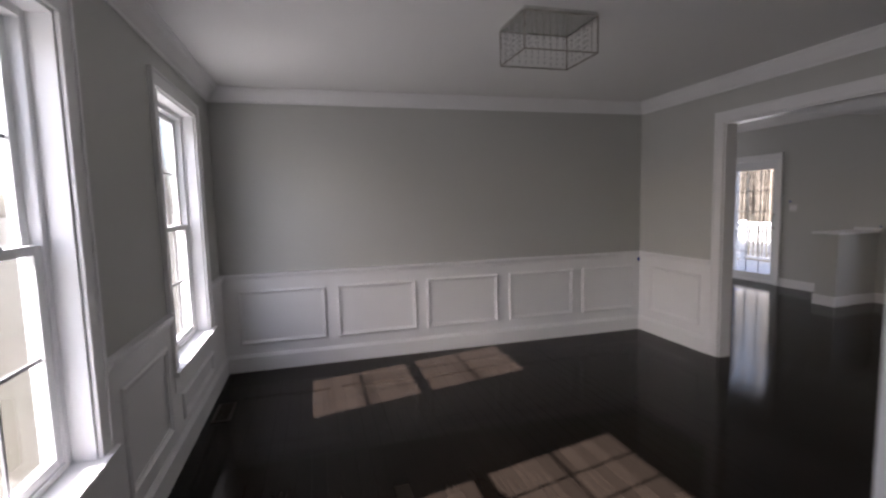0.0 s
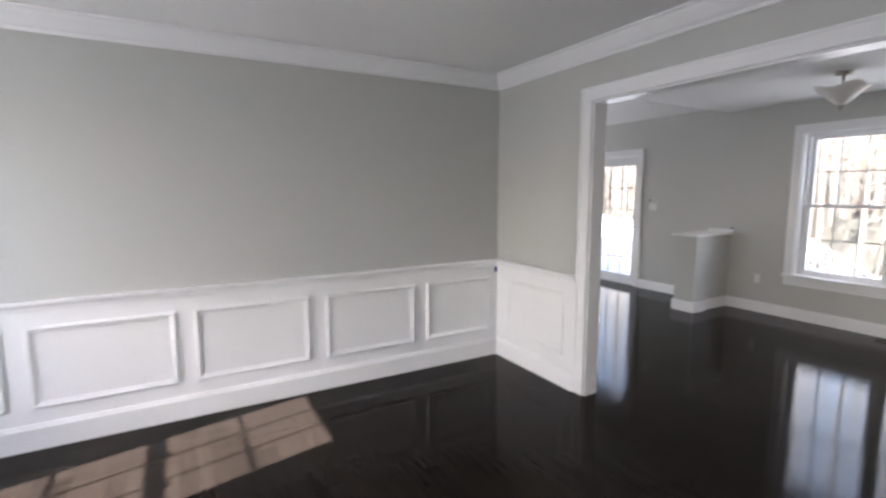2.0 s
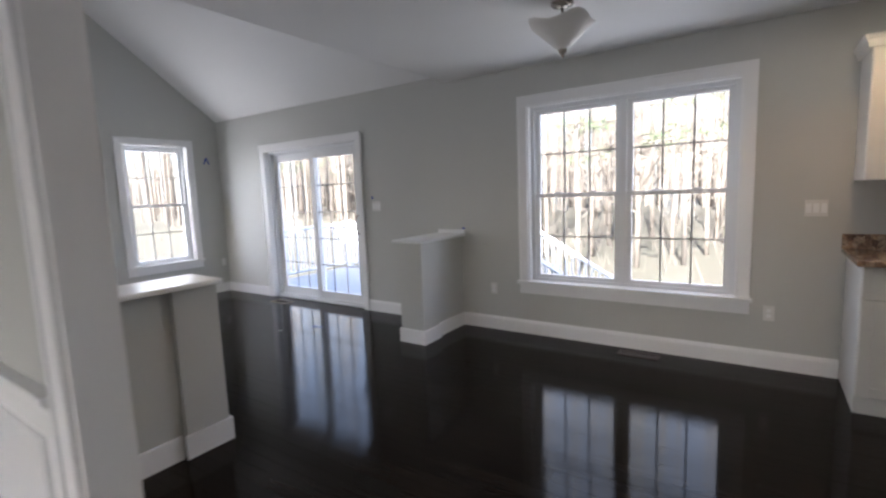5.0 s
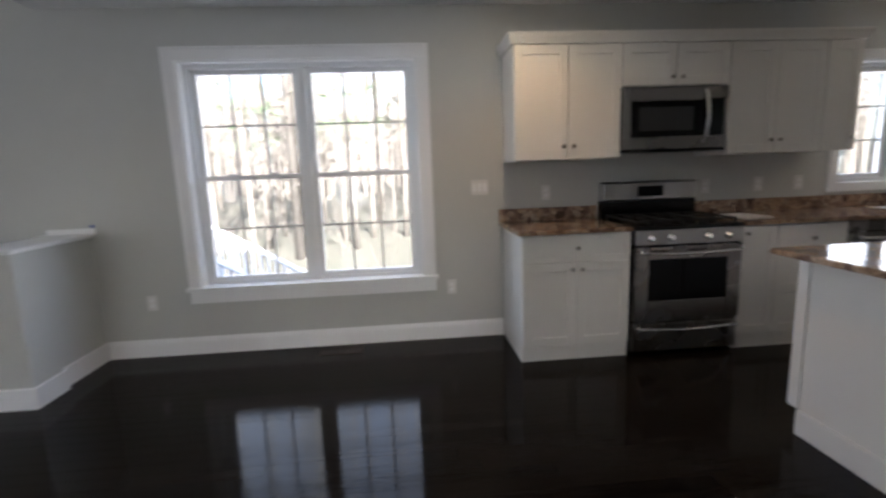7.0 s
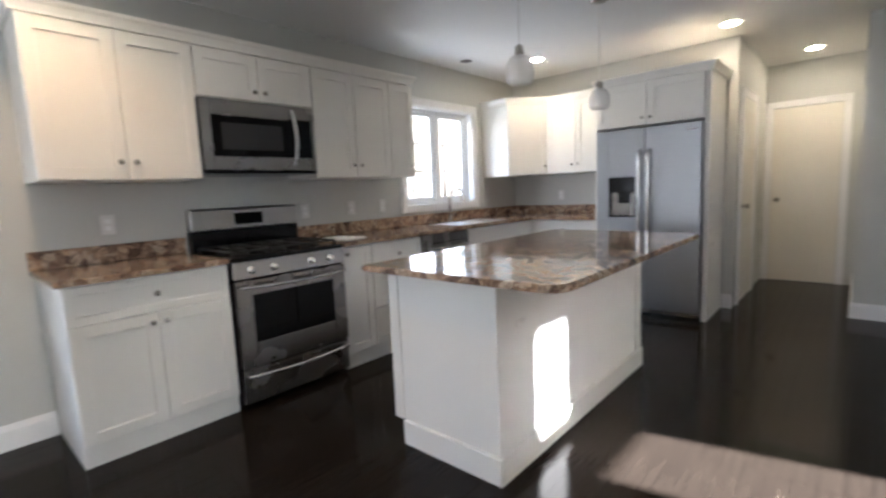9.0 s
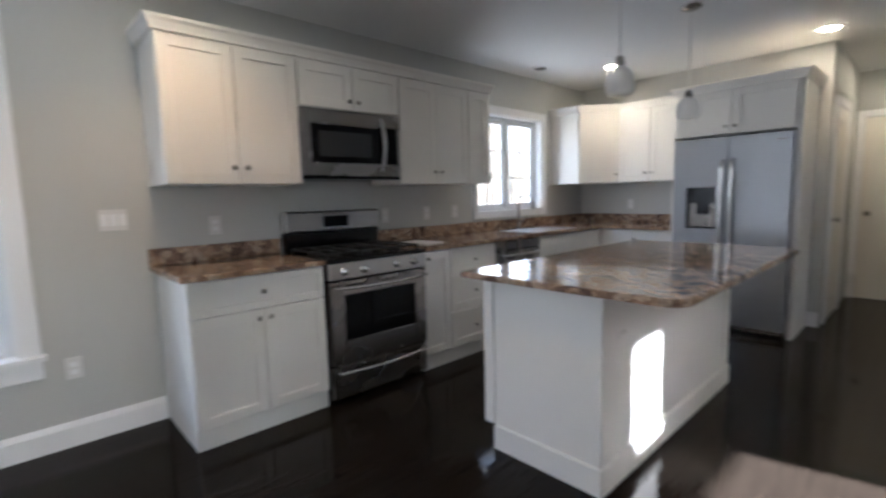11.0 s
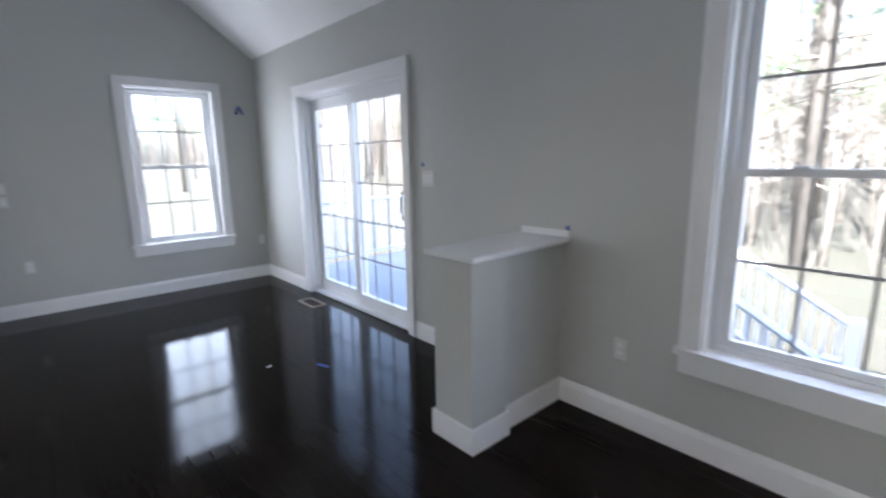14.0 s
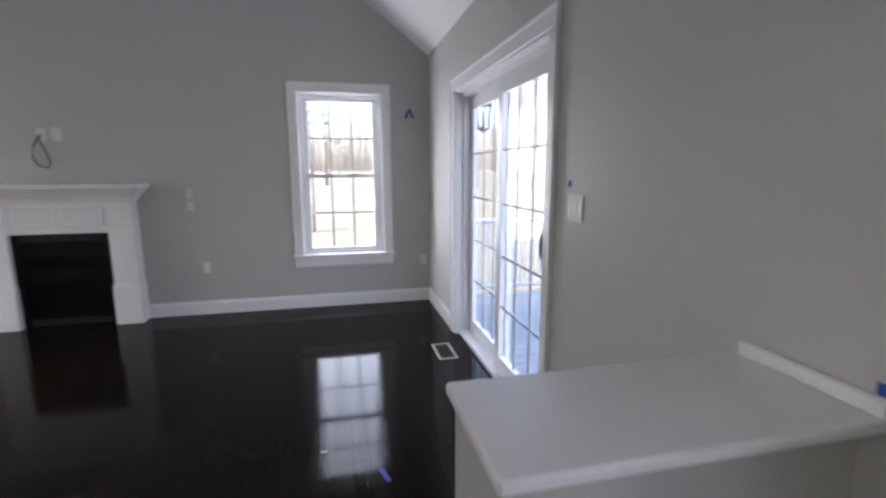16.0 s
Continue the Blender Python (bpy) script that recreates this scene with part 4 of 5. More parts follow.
def microwave():
    w = 0.755
    e = thing("microwave", pose(3.305, -3.84, 1.40, 0, 0, EAST), "stainless over-range microwave with black glass door", "microwave")
    part(e, "body", boxes([(0, 0.02, 0.0, w, 0.385, 0.44)], 0.002), M_BLACK)
    part(e, "door", boxes([(0.0, -0.01, 0.022, 0.06, 0.02, 0.44), (0.565, -0.01, 0.022, 0.755, 0.02, 0.105), (0.565, -0.01, 0.355, 0.755, 0.02, 0.44), (0.06, -0.01, 0.022, 0.565, 0.02, 0.105), (0.06, -0.01, 0.345, 0.565, 0.02, 0.44)], 0.003), M_STEEL_D)
    part(e, "window", boxes([(0.06, -0.004, 0.105, 0.565, 0.01, 0.345)]), M_BLACKGL, "black glass")
    part(e, "window_screen", boxes([(0.115, -0.0065, 0.145, 0.515, -0.004, 0.305)]), material("door_screen", (0.035, 0.035, 0.036), 0.2, vary=0.1))
    part(e, "control_panel", boxes([(0.615, -0.006, 0.105, 0.735, 0.01, 0.355)]), M_BLACKGL)
    part(e, "vent", boxes([(0.0, 0.0, 0.0, w, 0.02, 0.02)]), M_BLACK)
    bm = bmesh.new()
    pts = [(0.59, -0.005, 0.06)] + [(0.59, -0.02 - 0.035 * math.sin(math.pi * i / 10), 0.07 + 0.33 * i / 10) for i in range(11)] + [(0.59, -0.005, 0.41)]
    add_tube(bm, pts, 0.012, 10)
    part(e, "handle", bm, M_STEEL, "curved steel handle", True)


microwave()


def fridge():
    w = 0.905
    e = thing("refrigerator", pose(2.325, -7.10, 0, 0, 0, SOUTH), "stainless side-by-side refrigerator with ice dispenser", "refrigerator")
    part(e, "body", boxes([(0.005, 0.03, 0.02, w - 0.005, 0.63, 1.71)], 0.003), M_STEEL_D)
    part(e, "kick_plate", boxes([(0.02, 0.035, 0.0, w - 0.02, 0.06, 0.02)]), M_BLACK)
    d = part(e, "freezer_door", boxes([(0.0, -0.03, 0.07, 0.115, 0.03, 1.72), (0.365, -0.03, 0.07, 0.442, 0.03, 1.72), (0.115, -0.03, 0.07, 0.365, 0.03, 0.92), (0.115, -0.03, 1.29, 0.365, 0.03, 1.72)], 0.003), M_FRIDGE)
    part(d, "dispenser", boxes([(0.115, -0.034, 1.15, 0.365, 0.0, 1.29), (0.20, -0.022, 1.05, 0.31, -0.002, 1.15), (0.115, -0.03, 0.92, 0.365, 0.0, 0.935), (0.115, -0.028, 0.935, 0.127, 0.0, 1.15), (0.353, -0.028, 0.935, 0.365, 0.0, 1.15)], 0.002), M_BLACK, "black dispenser panel and lever")
    part(d, "dispenser_bay", boxes([(0.127, 0.0, 0.935, 0.353, 0.02, 1.15)]), M_STEEL_D, "grey recessed dispenser bay")
    part(e, "fridge_door", boxes([(0.448, -0.03, 0.07, w, 0.03, 1.72)], 0.006), M_FRIDGE)
    for x in (0.405, 0.488):
        bm = bmesh.new()
        pts = [(x, -0.025, 0.58)] + [(x, -0.06 - 0.012 * math.sin(math.pi * i / 10), 0.60 + 0.90 * i / 10) for i in range(11)] + [(x, -0.025, 1.52)]
        add_tube(bm, pts, 0.016, 10)
        part(e, "handle", bm, M_HANDLE, "long polished steel handle", True)
    part(e, "badge", boxes([(w - 0.12, -0.0325, 1.655, w - 0.04, -0.03, 1.667)]), M_STEEL_D)


fridge()


def dishwasher():
    w = 0.595
    e = thing("dishwasher", pose(3.10, -5.41, 0, 0, 0, EAST), "dark stainless dishwasher under the counter", "dishwasher")
    part(e, "body", boxes([(0, 0.02, 0.10, w, 0.58, 0.88)]), M_BLACK)
    part(e, "door", boxes([(0.002, -0.02, 0.105, w - 0.002, 0.02, 0.80)], 0.004), M_STEEL_D)
    part(e, "control_panel", boxes([(0.002, -0.02, 0.805, w - 0.002, 0.02, 0.88)], 0.004), M_STEEL_D)
    part(e, "kick_plate", boxes([(0, 0.05, 0.0, w, 0.08, 0.10)]), M_BLACK)
    bar_handle(e, 0.06, w - 0.06, 0.765, -0.06, 0.012)


dishwasher()


# ---- lamps ----
def can_lamp(x, y, power=1.0, z=CEIL, lit=True):
    e = thing("recessed_lamp", pose(x, y, z), "lit recessed ceiling lamp with white trim ring" if lit else "unlit recessed ceiling lamp with dark baffle", "ceiling lamp", "recessed lamps" if lit else "")
    bm = bmesh.new()
    add_lathe(bm, [(0.060, -0.001), (0.088, -0.001), (0.088, -0.005), (0.080, -0.009), (0.062, -0.006)], 28)
    part(e, "trim_ring", bm, M_TRIM)
    bm = bmesh.new()
    add_lathe(bm, [(0.060, -0.010), (0.052, -0.012), (0.02, -0.014)], 24)
    part(e, "lens", bm, M_CAN if lit else M_FRAME_D)
    if lit:
        d = bpy.data.lights.new("recessed_lamp_light", "SPOT")
        d.energy, d.color, d.spot_size, d.spot_blend, d.shadow_soft_size = power, (1.0, 0.54, 0.20), radians(130), 0.6, 0.05
        o = new("recessed_lamp_light", d)
        o.matrix_world = pose(x, y, z - 0.03)


for x, y, power in ((2.78, -3.05, 0.95), (2.90, -6.98, 0.17), (1.28, -7.3, 0.18), (0.94, -1.09, 0.30), (0.83, -8.85, 0.16)):
    can_lamp(x, y, power)
can_lamp(3.38, -6.45, lit=False)


def pendant(x, y):
    e = thing("pendant_lamp", pose(x, y, CEIL), "clear seeded glass pendant lamp with nickel canopy", "pendant lamp", "pendants over the island")
    bm = bmesh.new()
    add_lathe(bm, [(0.0, 0.0), (0.062, -0.001), (0.062, -0.012), (0.045, -0.022), (0.008, -0.026)], 24)
    part(e, "canopy", bm, M_KNOB, "nickel canopy", True)
    bm = bmesh.new()
    add_tube(bm, [(0, 0, -0.02), (0, 0, -0.56)], 0.0028, 6)
    part(e, "cord", bm, M_PLATE)
    bm = bmesh.new()
    add_lathe(bm, [(0.012, -0.55), (0.022, -0.56), (0.024, -0.595), (0.020, -0.61)], 16)
    part(e, "socket", bm, M_KNOB, smooth=True)
    bm = bmesh.new()
    prof = [(0.024, -0.600), (0.046, -0.609), (0.066, -0.640), (0.073, -0.685), (0.068, -0.722), (0.056, -0.738)]
    add_lathe(bm, prof, 28)
    part(e, "shade", bm, M_SEEDED, "clear seeded glass shade", True)
    bm = bmesh.new()
    add_lathe(bm, [(0.010, -0.61), (0.016, -0.63), (0.028, -0.66), (0.028, -0.68), (0.014, -0.70)], 16)
    part(e, "bulb", bm, M_FROST, smooth=True)


M_SEEDED = bpy.data.materials.new("seeded_glass")
M_SEEDED.use_nodes = True
_sn, _sl = M_SEEDED.node_tree.nodes, M_SEEDED.node_tree.links
_t, _g, _m = _sn.new("ShaderNodeBsdfTransparent"), _sn.new("ShaderNodeBsdfTranslucent"), _sn.new("ShaderNodeMixShader")
_m2, _gl = _sn.new("ShaderNodeMixShader"), _sn.new("ShaderNodeBsdfPrincipled")
_gl.inputs["Base Color"].default_value, _gl.inputs["Roughness"].default_value = (0.92, 0.92, 0.91, 1), 0.1
_g.inputs["Color"].default_value = (0.97, 0.97, 0.96, 1)
_m.inputs[0].default_value, _m2.inputs[0].default_value = 0.6, 0.35
_sl.new(_g.outputs[0], _m2.inputs[1]), _sl.new(_gl.outputs[0], _m2.inputs[2])
_sl.new(_t.outputs[0], _m.inputs[1]), _sl.new(_m2.outputs[0], _m.inputs[2]), _sl.new(_m.outputs[0], _sn["Material Output"].inputs["Surface"])
pendant(1.75, -4.80)
pendant(1.83, -5.97)


def semi_flush(x, y):
    e = thing("semi_flush_lamp", pose(x, y, CEIL), "semi-flush ceiling lamp with frosted square glass bowl", "ceiling lamp")
    bm = bmesh.new()
    add_lathe(bm, [(0.0, 0), (0.065, -0.001), (0.065, -0.02), (0.02, -0.03)], 24)
    part(e, "canopy", bm, M_KNOB, "bronze nickel canopy", True)
    bm = bmesh.new()
    add_tube(bm, [(0, 0, -0.02), (0, 0, -0.31)], 0.009, 10)
    part(e, "stem", bm, M_KNOB, smooth=True)
    bm = bmesh.new()
    n = 32
    rings = []
    for h, r in ((-0.135, 0.178), (-0.145, 0.174), (-0.18, 0.132), (-0.22, 0.092), (-0.255, 0.055), (-0.275, 0.02)):
        ring = []
        for i in range(n):
            a = 2 * math.pi * i / n
            q = (abs(math.cos(a)) ** 4 + abs(math.sin(a)) ** 4) ** -0.25
            lift = 0.035 * (q - 1) / 0.19 * (r / 0.19)
            ring.append(bm.verts.new((r * q * math.cos(a), r * q * math.sin(a), h + lift)))
        rings.append(ring)
    for a, b in zip(rings, rings[1:]):
        for i in range(n):
            bm.faces.new((a[i], b[i], b[(i + 1) % n], a[(i + 1) % n]))
    bm.faces.new(rings[-1])
    bmesh.ops.recalc_face_normals(bm, faces=bm.faces[:])
    b = part(e, "bowl", bm, M_FROST, "frosted white glass bowl", True)
    sol = b.modifiers.new("thickness", "SOLIDIFY")
    sol.thickness = 0.004
    bm = bmesh.new()
    add_lathe(bm, [(0.004, -0.27), (0.026, -0.275), (0.024, -0.29), (0.010, -0.30), (0.012, -0.31), (0.004, -0.325)], 16)
    part(e, "finial", bm, M_KNOB, "bronze finial", True)


semi_flush(2.46, -1.55)


def crystal_lamp(x, y):
    e = thing("crystal_flush_lamp", pose(x, y, CEIL, 0, 0, 0), "rectangular flush ceiling lamp with thin nickel frame and crystals", "ceiling lamp")
    w, d, h = 0.22, 0.165, 0.22
    part(e, "ceiling_plate", boxes([(-w, -d, -0.022, w, d, 0.0)], 0.003), M_HANDLE)
    bm = bmesh.new()
    r = 0.003
    for z in (-0.022, -h):
        add_box(bm, -w, -d - r, z - r, w, -d + r, z + r), add_box(bm, -w, d - r, z - r, w, d + r, z + r)
        add_box(bm, -w - r, -d, z - r, -w + r, d, z + r), add_box(bm, w - r, -d, z - r, w + r, d, z + r)
    for sx in (-w, w):
        for sy in (-d, d):
            add_box(bm, sx - r, sy - r, -h, sx + r, sy + r, -0.022)
    part(e, "frame", bm, M_KNOB, "thin nickel wire frame")
    bm = bmesh.new()
    rnd = random.Random(4)
    spots = [(-w + 0.03 + i * 0.042, s * (d - 0.012)) for i in range(10) for s in (-1, 1)] + [(s * (w - 0.012), -d + 0.04 + i * 0.042) for i in range(7) for s in (-1, 1)]
    for px, py in spots:
        for k in range(6):
            z = -0.04 - k * 0.03 + rnd.uniform(-0.004, 0.004)
            add_lathe(bm, [(0.001, z + 0.012), (0.009, z), (0.001, z - 0.012)], 6, (px, py, 0))
    part(e, "crystal_strands", bm, M_CRYSTAL, "strings of clear crystals", kind="stuff")


crystal_lamp(-2.18, -1.95)


# ---- plates, tape, vents, small things ----
def plate(m, w, h, kind, label=None, group=""):
    e = thing(kind, m, label or "white plastic wall plate on painted wall", "wall plate", group)
    part(e, "cover", boxes([(-w / 2, -0.006, -h / 2, w / 2, 0, h / 2)], 0.002), M_PLATE)
    n = max(1, round(w / 0.05) - 0) if kind == "light_switch" else 1
    for k in range(n):
        c = -w / 2 + w * (k + 0.5) / n
        if kind == "light_switch":
            part(e, "rocker", boxes([(c - 0.016, -0.009, -0.032, c + 0.016, -0.006, 0.032)], 0.002), M_TRIM)
        elif kind == "outlet":
            for s in (-0.02, 0.02):
                part(e, "socket", boxes([(c - 0.015, -0.0085, s - 0.013, c + 0.015, -0.006, s + 0.013)], 0.002), M_TRIM)
    return e


def at_east(y, z, x=XE):
    return pose(x, y, z, 0, 0, EAST)


plate(at_east(-2.90, 1.19), 0.128, 0.115, "light_switch", "white triple light switch plate on painted wall")
for y in (-0.39, -2.66):
    plate(at_east(y, 0.42), 0.07, 0.115, "outlet", "white electrical outlet on painted wall", "outlets")
for y in (-3.42, -4.72, -5.17, -5.52):
    plate(at_east(y, 1.13), 0.07 if y > -4 else 0.075, 0.115, "outlet", "white electrical outlet above the counter", "outlets")
plate(pose(3.05, YS, 1.13, 0, 0, 180), 0.07, 0.115, "outlet", "white electrical outlet above the counter", "outlets")
plate(at_east(1.13, 1.265), 0.128, 0.115, "light_switch", "white triple light switch plate beside the patio door")
plate(pose(1.34, YN, 1.20), 0.07, 0.10, "light_switch", "white light switch plate beside the fireplace")
plate(pose(1.34, YN, 1.085), 0.07, 0.10, "light_switch", "white light switch plate beside the fireplace")
plate(pose(1.44, YN, 0.47), 0.07, 0.115, "outlet", "white electrical outlet on painted wall", "outlets")
plate(pose(3.615, YN, 0.46), 0.07, 0.115, "outlet", "white electrical outlet on painted wall", "outlets")
plate(pose(0.31, YN, 1.745), 0.075, 0.12, "wall_plate", "blank white wall plate above the mantel")
plate(pose(0.19, YN, 1.74), 0.07, 0.115, "wall_plate", "white cable plate above the mantel")
e = thing("cable", pose(0.19, YN - 0.006, 1.74), "loop of grey cable hanging from a wall plate", "cable")
bm = bmesh.new()
add_tube(bm, [(0, 0, 0), (-0.01, -0.03, -0.02), (-0.05, -0.04, -0.10), (-0.07, -0.03, -0.20), (-0.04, -0.02, -0.275), (0.03, -0.02, -0.29), (0.055, -0.02, -0.24), (0.03, -0.03, -0.14), (0.0, -0.04, -0.06), (0.005, -0.03, -0.03)], 0.007, 8)
part(e, "loop", bm, M_CABLE, smooth=True)


def tape(m, items, label="blue painter's tape mark"):
    e = thing("tape_mark", m, label, "tape", "blue tape marks")
    part(e, "strip", boxes(items), M_TAPE)


e = thing("tape_mark", pose(3.486, YN, 1.99), "small blue tape arrow on the wall", "tape", "blue tape marks")
for sgn in (-1, 1):
    bm = boxes([(-0.012, -0.0012, -0.05, 0.012, 0, 0.05)])
    part(e, "strip", bm, M_TAPE, m=pose(sgn * 0.02, -0.0012 * (sgn + 1), 0, 0, sgn * -24, 0))
tape(at_east(1.19, 1.365), [(-0.014, -0.0015, -0.014, 0.014, 0, 0.014)], "small blue tape dot on the wall")
tape(at_east(-0.05, 1.02), [(-0.012, -0.0015, -0.012, 0.012, 0, 0.012)], "small blue tape dot above the half wall")
tape(pose(-0.045, -0.0345, 0.80), [(-0.014, -0.0015, -0.02, 0.014, 0, 0.02)], "small blue tape dot on the wainscot")
tape(pose(-0.0265, -2.985, 1.165, 0, 0, EAST), [(-0.014, -0.0015, -0.014, 0.014, 0, 0.014)], "small blue tape dot on the white casing")
tape(pose(2.88, 1.355, 0.0006, 0, 0, -72), [(-0.055, -0.012, 0, 0.055, 0.012, 0.002)], "strip of blue tape on the dark floor")
e = thing("paper_scrap", pose(2.58, 1.60, 0.0006), "small white scraps of paper on the floor", "paper")
part(e, "scrap", boxes([(0, 0, 0, 0.035, 0.015, 0.002)]), M_PAPER)

def floor_vent(m, w, d, mat, label):
    e = thing("floor_vent", m, label, "floor vent", "floor vents")
    part(e, "rim", boxes([(-w / 2, -d / 2, 0.0, w / 2, -d / 2 + 0.02, 0.005), (-w / 2, d / 2 - 0.02, 0, w / 2, d / 2, 0.005), (-w / 2, -d / 2 + 0.02, 0, -w / 2 + 0.02, d / 2 - 0.02, 0.005), (w / 2 - 0.02, -d / 2 + 0.02, 0, w / 2, d / 2 - 0.02, 0.005)], 0.001), mat)
    part(e, "well", boxes([(-w / 2 + 0.02, -d / 2 + 0.02, 0.0, w / 2 - 0.02, d / 2 - 0.02, 0.001)]), M_BLACK)
    n = int((w - 0.04) / 0.016)
    part(e, "louvers", boxes([(-w / 2 + 0.024 + k * 0.016, -d / 2 + 0.02, 0.001, -w / 2 + 0.030 + k * 0.016, d / 2 - 0.02, 0.0035) for k in range(n)]), M_VENTD, kind="stuff")


floor_vent(pose(3.545, -1.79, 0.0005, 0, 0, 90), 0.32, 0.13, M_VENTD, "brown metal floor vent in dark floor")
floor_vent(pose(3.50, 2.77, 0.0005, 0, 0, 90), 0.32, 0.15, M_VENT, "beige metal floor vent in dark floor")
floor_vent(pose(-4.22, -0.88, 0.0005, 0, 0, 90), 0.32, 0.13, M_VENTD, "brown metal floor vent in dark floor")


# ---- hall doors ----
def panel_door(name, m, w, h, label):
    e = thing(name, m, label, "door", kind="structure")
    part(e, "casing", casing_bm(w + 0.01, 0, h + 0.01, 0.07), M_TRIM)
    bm = bmesh.new()
    st, rl = 0.11, 0.11
    zs = [(0.20, 0.72), (0.86, 1.52), (1.63, h - 0.12)]
    add_box(bm, -w / 2, -0.012, 0.01, -w / 2 + st, 0, h), add_box(bm, w / 2 - st, -0.012, 0.01, w / 2, 0, h), add_box(bm, -0.045, -0.012, 0.01, 0.045, 0, h)
    prev = 0.01
    for a, b in zs + [(h, h)]:
        for s in (-1, 1):
            x0, x1 = (s * 0.045, s * (w / 2 - st))
            add_box(bm, x0, -0.012, prev, x1, 0, a)
            if b > a:
                add_box(bm, x0, -0.003, a, x1, 0, b)
                add_box(bm, x0 + s * 0.025, -0.011, a + 0.025, x1 - s * 0.025, -0.003, b - 0.025, 0.006)
        prev = b
    d = part(e, "leaf", bm, M_DOOR, "six-panel painted leaf")
    bm = bmesh.new()
    add_lathe(bm, [(0.028, -0.012), (0.028, -0.018), (0.012, -0.022), (0.012, -0.04), (0.026, -0.05), (0.026, -0.066), (0.012, -0.074)], 18, (-w / 2 + 0.06, 0, 0.96), "y")
    part(e, "knob", bm, M_KNOB, "nickel knob", True)


panel_door("door_2", pose(0.90, -9.45, 0, 0, 0, 180), 0.62, 2.0, "closed cream six-panel door at the hall's end")
panel_door("door_3", pose(1.29, -8.32, 0, 0, 0, EAST), 0.66, 2.0, "closed white six-panel door in the hall")


def wall_lantern(x, y, z):
    e = thing("wall_lantern", pose(x, y, z), "dark metal outdoor wall lantern beside the patio door", "wall lantern")
    part(e, "back_plate", boxes([(0.0, -0.055, -0.10, 0.02, 0.055, 0.06)], 0.004), M_FRAME_D)
    bm = bmesh.new()
    add_tube(bm, [(0.02, 0, 0.02), (0.07, 0, 0.07), (0.12, 0, 0.06)], 0.009, 8)
    part(e, "arm", bm, M_FRAME_D, smooth=True)
    bm = bmesh.new()
    add_lathe(bm, [(0.0, 0.085), (0.012, 0.07), (0.02, 0.055), (0.085, 0.005), (0.085, -0.005), (0.06, -0.005)], 6)
    bmesh.ops.translate(bm, verts=bm.verts, vec=(0.12, 0, 0))
    part(e, "roof", bm, M_FRAME_D)
    bm = bmesh.new()
    for k in range(6):
        a = math.pi * k / 3
        add_tube(bm, [(0.12 + 0.066 * math.cos(a), 0.066 * math.sin(a), -0.003), (0.12 + 0.046 * math.cos(a), 0.046 * math.sin(a), -0.19)], 0.005, 4)
    foot = [(0.05, -0.185), (0.054, -0.195), (0.02, -0.215), (0.0, -0.225)]
    part(e, "cage", bm, M_FRAME_D)
    bm = bmesh.new()
    add_lathe(bm, foot, 6)
    bmesh.ops.translate(bm, verts=bm.verts, vec=(0.12, 0, 0))
    part(e, "base", bm, M_FRAME_D)
    bm = bmesh.new()
    add_lathe(bm, [(0.012, -0.185), (0.014, -0.12), (0.010, -0.07), (0.0, -0.06)], 10)
    bmesh.ops.translate(bm, verts=bm.verts, vec=(0.12, 0, 0))
    part(e, "bulb", bm, M_FROST, smooth=True)


wall_lantern(XE + TW + 0.001, 3.29, 1.96)


# ---- outdoors ----
GZ = -1.15
rnd = random.Random(11)
bm = bmesh.new()
bmesh.ops.create_grid(bm, x_segments=90, y_segments=90, size=1.0)
for v in bm.verts:
    s = 1.0
    x, y = v.co.x, v.co.y
    fx, fy = math.copysign(abs(x) ** 2.2, x) * 600, math.copysign(abs(y) ** 2.2, y) * 600
    far = max(0.0, math.hypot(fx, fy) - 12)
    v.co = (fx, fy, GZ + 0.25 * noise.noise(Vector((fx * 0.08, fy * 0.08, 0))) * min(1, far / 6) + 0.035 * min(far, 60) * (1 if fx > 0 else -0.2))
solid("ground", bm, M_GROUND, "tan leaf-littered ground with patchy grass", "ground", "structure", smooth=True)


